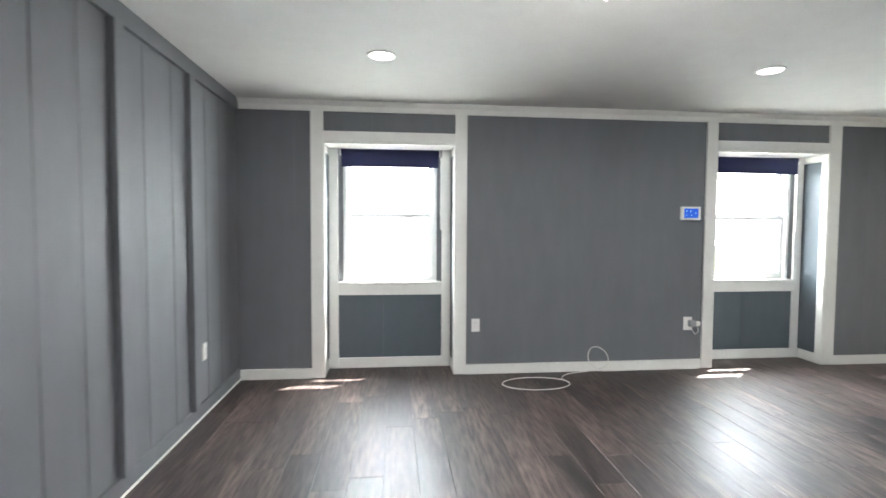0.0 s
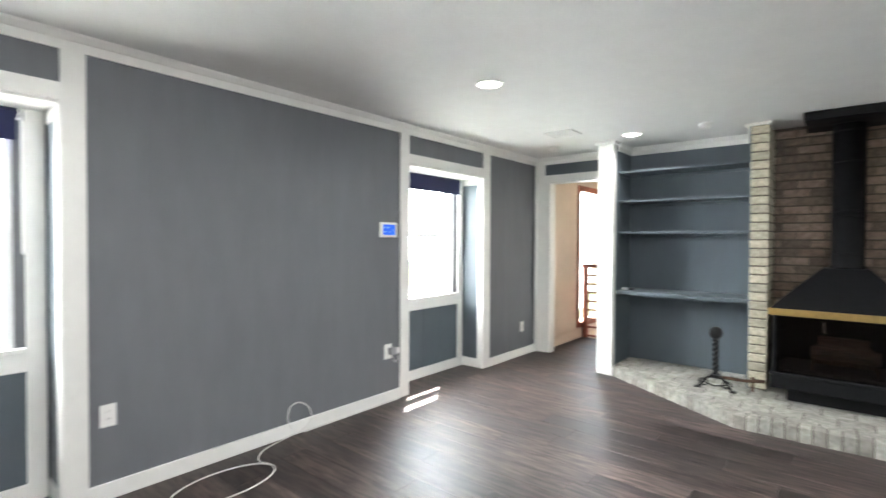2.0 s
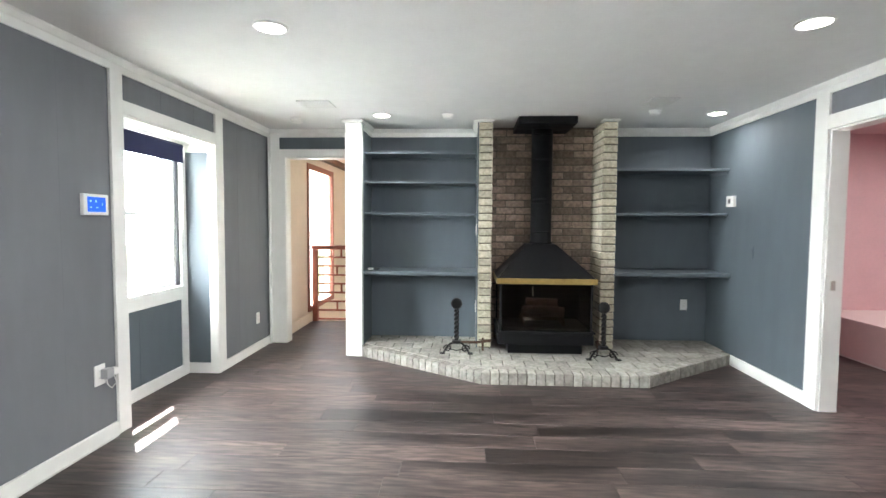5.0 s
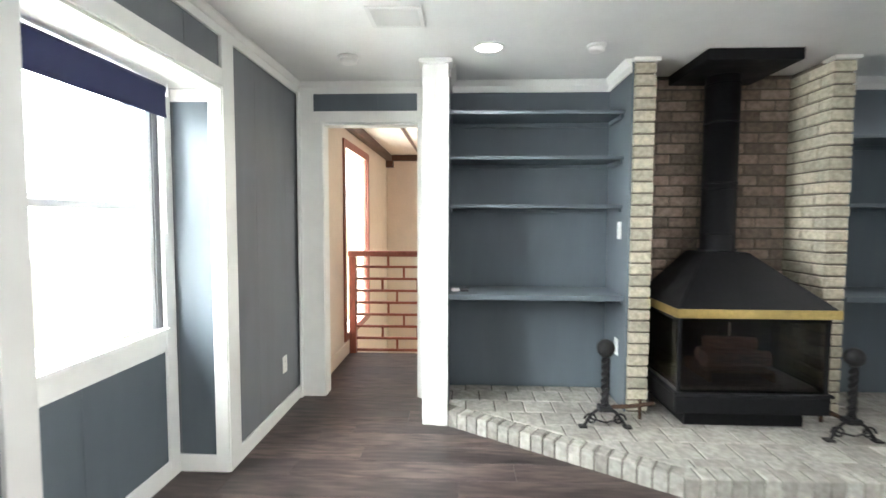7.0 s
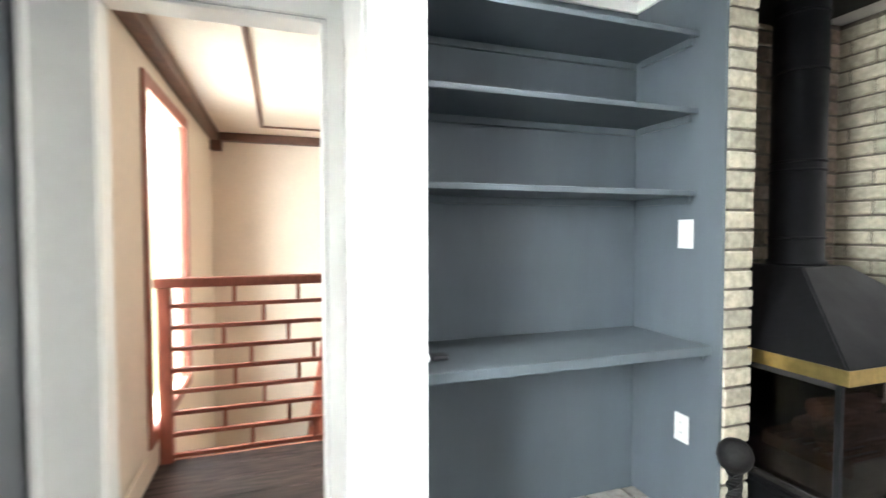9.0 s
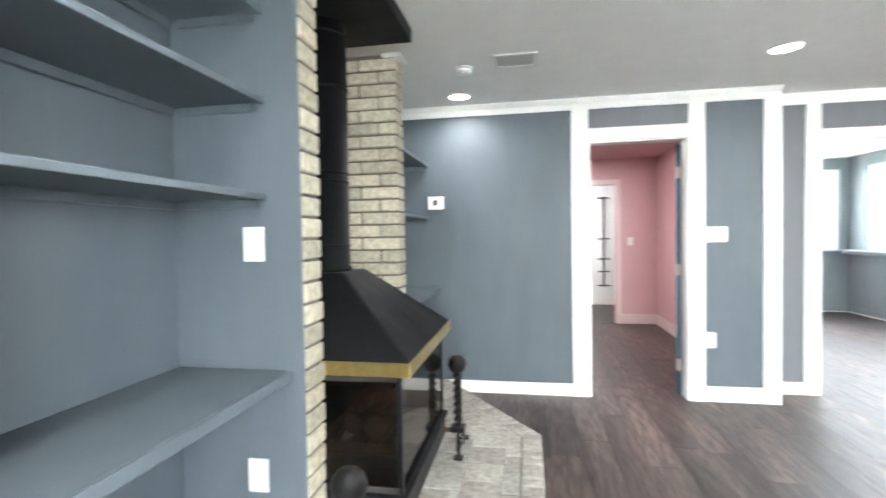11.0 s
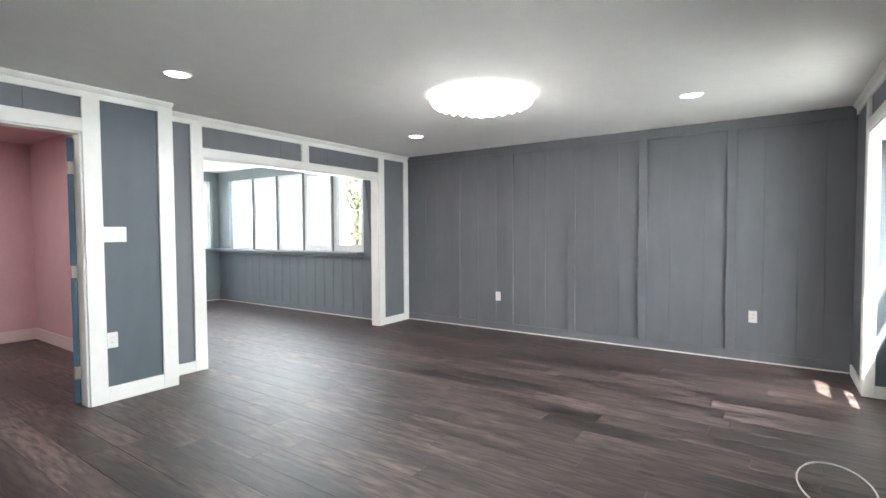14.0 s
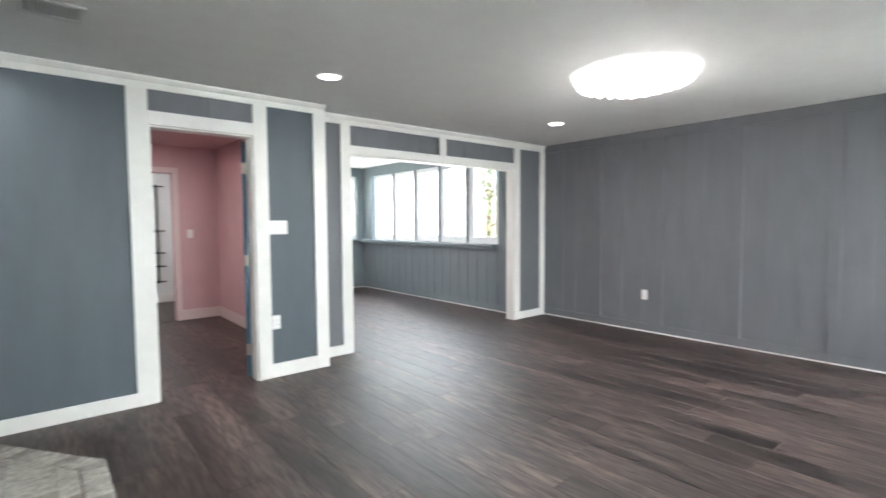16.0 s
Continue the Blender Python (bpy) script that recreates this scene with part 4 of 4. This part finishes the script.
def brick_mesh(sx, sy, sz, mat):
    """One brick shape, shared by all bricks of that size."""
    key = (round(sx, 3), round(sy, 3), round(sz, 3), mat.name)
    if key not in BRICK_MESH:
        bm = boxes((-sx / 2, sx / 2, -sy / 2, sy / 2, -sz / 2, sz / 2))
        bmesh.ops.bevel(bm, geom=bm.edges[:], offset=0.005, segments=1, affect="EDGES")
        r = random.Random(len(BRICK_MESH))
        for v in bm.verts:
            v.co += Vector((r.uniform(-1, 1), r.uniform(-1, 1), r.uniform(-1, 1))) * 0.0012
        BRICK_MESH[key] = mesh_of("brick", bm, mat)
    return BRICK_MESH[key]


def brick(parent, c, size, mat, rnd):
    ob = new("brick", brick_mesh(*size, mat))
    ob.parent = parent
    ob.location = Vector(c) - HOME[parent] + Vector((rnd.uniform(-1, 1) * 0.0025, rnd.uniform(-1, 1) * 0.002, 0))


COURSE = 0.0755
COURSES = 30
for name, y0, y1 in (("brick_pier", -2.485, -2.348), ("brick_pier", -3.708, -3.568)):
    p = thing(name, (6.39, (y0 + y1) / 2, HZ), "whitewashed brick pier beside the stove", "pier", "fireplace piers")
    part("mortar", boxes((6.165, 6.639, y0 + 0.012, y1 - 0.012, HZ, CEIL - 0.001)), MORTAR, p)
    for c in range(COURSES):
        z = HZ + 0.008 + (c + 0.5) * COURSE
        cut = 6.152 + (0.236 if c % 2 else 0.118)
        for x0, x1 in ((6.152, cut), (cut, min(cut + 0.236, 6.638)), (cut + 0.236, 6.638)):
            if x1 - x0 > 0.03:
                brick(p, ((x0 + x1) / 2, (y0 + y1) / 2, z), (x1 - x0 - 0.010, y1 - y0, COURSE - 0.012), BRICK, rnd)
bw = thing("chimney_breast", (6.60, -3.03, HZ), "soot-stained brick wall behind the stove", "brick wall")
part("mortar", boxes((6.56, 6.639, -3.578, -2.475, HZ, CEIL - 0.001)), MORTAR, bw)
for c in range(COURSES):
    z = HZ + 0.008 + (c + 0.5) * COURSE
    y = -3.568
    first = 0.10 if c % 2 else 0.205
    while y < -2.486:
        w_ = first if y == -3.568 else 0.205
        y1 = min(y + w_, -2.485)
        if y1 - y > 0.03:
            brick(bw, (6.565, (y + y1) / 2, z), (0.03, y1 - y - 0.010, COURSE - 0.012), SOOT_BRICK, rnd)
        y = y1
setting("trim_pier_caps", boxes((6.13, 6.24, -2.50, -2.334, CEIL - 0.022, CEIL - 0.001), (6.13, 6.24, -3.72, -3.555, CEIL - 0.022, CEIL - 0.001), bevel=0.003), WHITE, "thin white cap strips on brick piers", "trim")

SC = -2.99
stove = thing("wood_stove", (6.15, SC, HZ), "black steel stove with hood and brass band", "stove")
part("pedestal", boxes((5.98, 6.46, SC - 0.37, SC + 0.35, HZ, 0.215), bevel=0.006), STEEL, stove)
part("ash_tray", boxes((5.875, 6.48, SC - 0.455, SC + 0.455, 0.215, 0.325), bevel=0.012), STEEL, stove)
part("ash_tray_lip", boxes((5.862, 6.485, SC - 0.465, SC + 0.465, 0.325, 0.345), bevel=0.006), STEEL, stove)
fb = part("firebox", boxes((6.42, 6.475, SC - 0.44, SC + 0.44, 0.346, 0.80), (5.89, 6.42, SC - 0.44, SC - 0.425, 0.346, 0.37), (5.89, 6.42, SC + 0.425, SC + 0.44, 0.346, 0.37), (5.90, 6.42, SC - 0.43, SC + 0.43, 0.77, 0.80)), SOOT, stove)
for y in (-0.44, 0.42):
    part("corner_post", boxes((5.882, 5.902, SC + y, SC + y + 0.02, 0.346, 0.80), bevel=0.003), STEEL, stove)
g = part("front_glass", boxes((5.888, 5.892, SC - 0.42, SC + 0.42, 0.346, 0.795)), FIRE_GLASS, stove, "smoky glass front")
for y in (-0.434, 0.430):
    part("side_glass", boxes((5.903, 6.42, SC + y, SC + y + 0.004, 0.371, 0.77)), FIRE_GLASS, stove, "smoky glass side")
part("ash_bed", boxes((5.92, 6.40, SC - 0.40, SC + 0.40, 0.346, 0.375), bevel=0.012), ASH, stove)
part("grate", boxes(*[(6.0 + k * 0.045, 6.012 + k * 0.045, SC - 0.2, SC + 0.2, 0.43, 0.445) for k in range(8)], (5.99, 6.34, SC - 0.2, SC - 0.185, 0.376, 0.43), (5.99, 6.34, SC + 0.185, SC + 0.2, 0.376, 0.43)), RUST, stove)
part("log", tube([(6.08, SC - 0.21, 0.50), (6.10, SC, 0.505), (6.07, SC + 0.20, 0.50)], [0.05, 0.056, 0.05], 12), LOG, stove)
part("log", tube([(6.20, SC - 0.17, 0.50), (6.18, SC + 0.18, 0.502)], [0.05, 0.045], 12), LOG, stove)
part("log", tube([(6.13, SC - 0.15, 0.585), (6.15, SC + 0.16, 0.59)], [0.042, 0.04], 12), LOG, stove)
part("damper_hook", tube([(5.93, SC + 0.12, 0.77), (5.93, SC + 0.12, 0.70), (5.94, SC + 0.115, 0.68)], 0.006, 8), NICKEL, stove)
hood = bmesh.new()
b0 = [(5.845, SC - 0.465), (6.50, SC - 0.465), (6.50, SC + 0.465), (5.845, SC + 0.465)]
t0 = [(6.22, SC - 0.145), (6.48, SC - 0.145), (6.48, SC + 0.145), (6.22, SC + 0.145)]
r0 = [hood.verts.new((*p, 0.852)) for p in b0]
r1 = [hood.verts.new((*p, 1.165)) for p in t0]
for k in range(4):
    hood.faces.new((r0[k], r0[(k + 1) % 4], r1[(k + 1) % 4], r1[k]))
hood.faces.new(r1)
hood.faces.new(r0[::-1])
bmesh.ops.bevel(hood, geom=hood.edges[:], offset=0.006, segments=2, affect="EDGES")
hood_part = part("hood", hood, STEEL, stove)
part("brass_band", boxes((5.840, 5.846, SC - 0.47, SC + 0.47, 0.802, 0.855), (5.846, 6.50, SC - 0.47, SC - 0.464, 0.802, 0.855), (5.846, 6.50, SC + 0.464, SC + 0.47, 0.802, 0.855), bevel=0.0015), BRASS, hood_part, "worn brass band")
part("hood_rim", boxes((5.846, 6.50, SC - 0.464, SC + 0.464, 0.801, 0.851)), STEEL, stove)
pipe = part("flue_pipe", turned([(0.118, 1.165), (0.118, 1.18), (0.107, 1.19), (0.107, 2.33)], 6.36, SC - 0.01, 32), STEEL, stove)
for z in (1.28, 1.58, 1.62, 2.02, 2.27):
    part("pipe_band", turned([(0.1075, z), (0.111, z + 0.003), (0.111, z + 0.010), (0.1075, z + 0.013)], 6.36, SC - 0.01, 32), STEEL, pipe)
part("ceiling_plate", boxes((5.99, 6.558, SC - 0.29, SC + 0.27, 2.33, CEIL - 0.001), bevel=0.006), STEEL, stove)


def andiron(x, y, label):
    z = HZ
    a = thing("andiron", (x, y, z), label, "andiron", "pair of andirons")
    part("ball", turned([(0.012, z + 0.433), (0.03, z + 0.440), (0.048, z + 0.460), (0.055, z + 0.488), (0.048, z + 0.516), (0.03, z + 0.535), (0.012, z + 0.542)], x, y, 20), IRON, a)
    bm = bmesh.new()
    rings = []
    for k in range(29):
        h, ang = z + 0.12 + 0.314 * k / 28, k * 0.42
        rings.append([bm.verts.new((x + 0.025 * math.cos(ang + j * math.pi / 2), y + 0.025 * math.sin(ang + j * math.pi / 2), h)) for j in range(4)])
    for q0, q1 in zip(rings, rings[1:]):
        for j in range(4):
            bm.faces.new((q0[j], q0[(j + 1) % 4], q1[(j + 1) % 4], q1[j]))
    bm.faces.new(rings[0][::-1])
    bm.faces.new(rings[-1])
    part("twisted_shaft", bm, IRON, a)
    part("collar", boxes((x - 0.04, x + 0.04, y - 0.04, y + 0.04, z + 0.10, z + 0.13), bevel=0.006), IRON, a)
    for s in (-1, 1):
        spiral = [(x - 0.005, y + s * 0.02, z + 0.11), (x - 0.01, y + s * 0.06, z + 0.095), (x - 0.015, y + s * 0.10, z + 0.05), (x - 0.02, y + s * 0.125, z + 0.008)]
        part("leg", tube(eased(spiral), 0.010, 8), IRON, a)
        curl = [(x - 0.02, y + s * (0.085 + (0.042 - 0.005 * k * 0.6) * math.cos(k * 0.7)), z + 0.05 + (0.042 - 0.005 * k * 0.6) * math.sin(k * 0.7)) for k in range(13)]
        part("scroll", tube(curl, 0.007, 6), IRON, a)
        part("foot", boxes((x - 0.045, x + 0.005, y + s * 0.135 - 0.025, y + s * 0.135 + 0.025, z, z + 0.012), bevel=0.004), IRON, a)
    part("cross_tie", tube([(x - 0.02, y - 0.09, z + 0.055), (x - 0.03, y, z + 0.035), (x - 0.02, y + 0.09, z + 0.055)], 0.006, 6), IRON, a)
    part("log_bar", tube([(x + 0.01, y, z + 0.105), (x + 0.07, y - 0.08, z + 0.095), (x + 0.11, y - 0.20, z + 0.085), (x + 0.13, y - 0.35, z + 0.10)] if y > -3 else [(x + 0.01, y, z + 0.105), (x + 0.15, y - 0.015, z + 0.09), (x + 0.30, y - 0.015, z + 0.09)], 0.014, 8), RUST, a, "rusty log bar")
    part("rear_foot", tube([(x + 0.122, y - 0.26, z), (x + 0.122, y - 0.26, z + 0.125)] if y > -3 else [(x + 0.25, y - 0.015, z), (x + 0.25, y - 0.015, z + 0.12)], 0.011, 8), RUST, a, "rusty upright")


andiron(5.935, -2.14, "black wrought iron andiron with twisted shaft, ball top")
andiron(5.815, -3.515, "black wrought iron andiron with ball beside stove")

# ---- floor planks ----
rnd = random.Random(12)
PW, PL = 0.182, 1.22
floor = bpy.data.objects["floor"]
rest = bmesh.new()


def plank_span(bm, x0, x1, y0, y1):
    g, e = 0.0005, 0.0010
    lo = [bm.verts.new((x, y, -0.006)) for x, y in ((x0 + g, y0 + g), (x1 - g, y0 + g), (x1 - g, y1 - g), (x0 + g, y1 - g))]
    mid = [bm.verts.new((v.co.x, v.co.y, -0.0012)) for v in lo]
    top = [bm.verts.new((x, y, 0.0)) for x, y in ((x0 + g + e, y0 + g + e), (x1 - g - e, y0 + g + e), (x1 - g - e, y1 - g - e), (x0 + g + e, y1 - g - e))]
    for a, b in ((lo, mid), (mid, top)):
        for k in range(4):
            bm.faces.new((a[k], a[(k + 1) % 4], b[(k + 1) % 4], b[k]))
    bm.faces.new(top)


for r in range(37):
    x0, x1 = r * PW, min((r + 1) * PW, 6.64)
    y = YS - rnd.uniform(0.0, PL * 0.9)
    while y < 0.28:
        y0, y1 = max(y, YS), min(y + PL, 0.28)
        if y1 - y0 > 0.02:
            bm = bmesh.new()
            plank_span(bm, x0, x1, y0, y1)
            part("plank", bm, PLANK, floor)
        y += PL
for fx0, fx1, fy0, fy1 in ((0.36, 3.47, SY, YS), (3.586, 7.0, -8.15, YS), (3.60, 5.9, -10.1, -8.15), (6.64, 7.86, -2.88, HN)):
    x = fx0
    while x < fx1 - 0.005:
        x1 = min(x + PW, fx1)
        y = fy0 - rnd.uniform(0.0, PL * 0.9)
        while y < fy1:
            y0, y1 = max(y, fy0), min(y + PL, fy1)
            if y1 - y0 > 0.02:
                plank_span(rest, x, x1, y0, y1)
            y += PL
        x = x1
more = part("far_planks", rest, PLANK, floor, "dark vinyl planks of the adjoining rooms")
more["kind"] = "stuff"
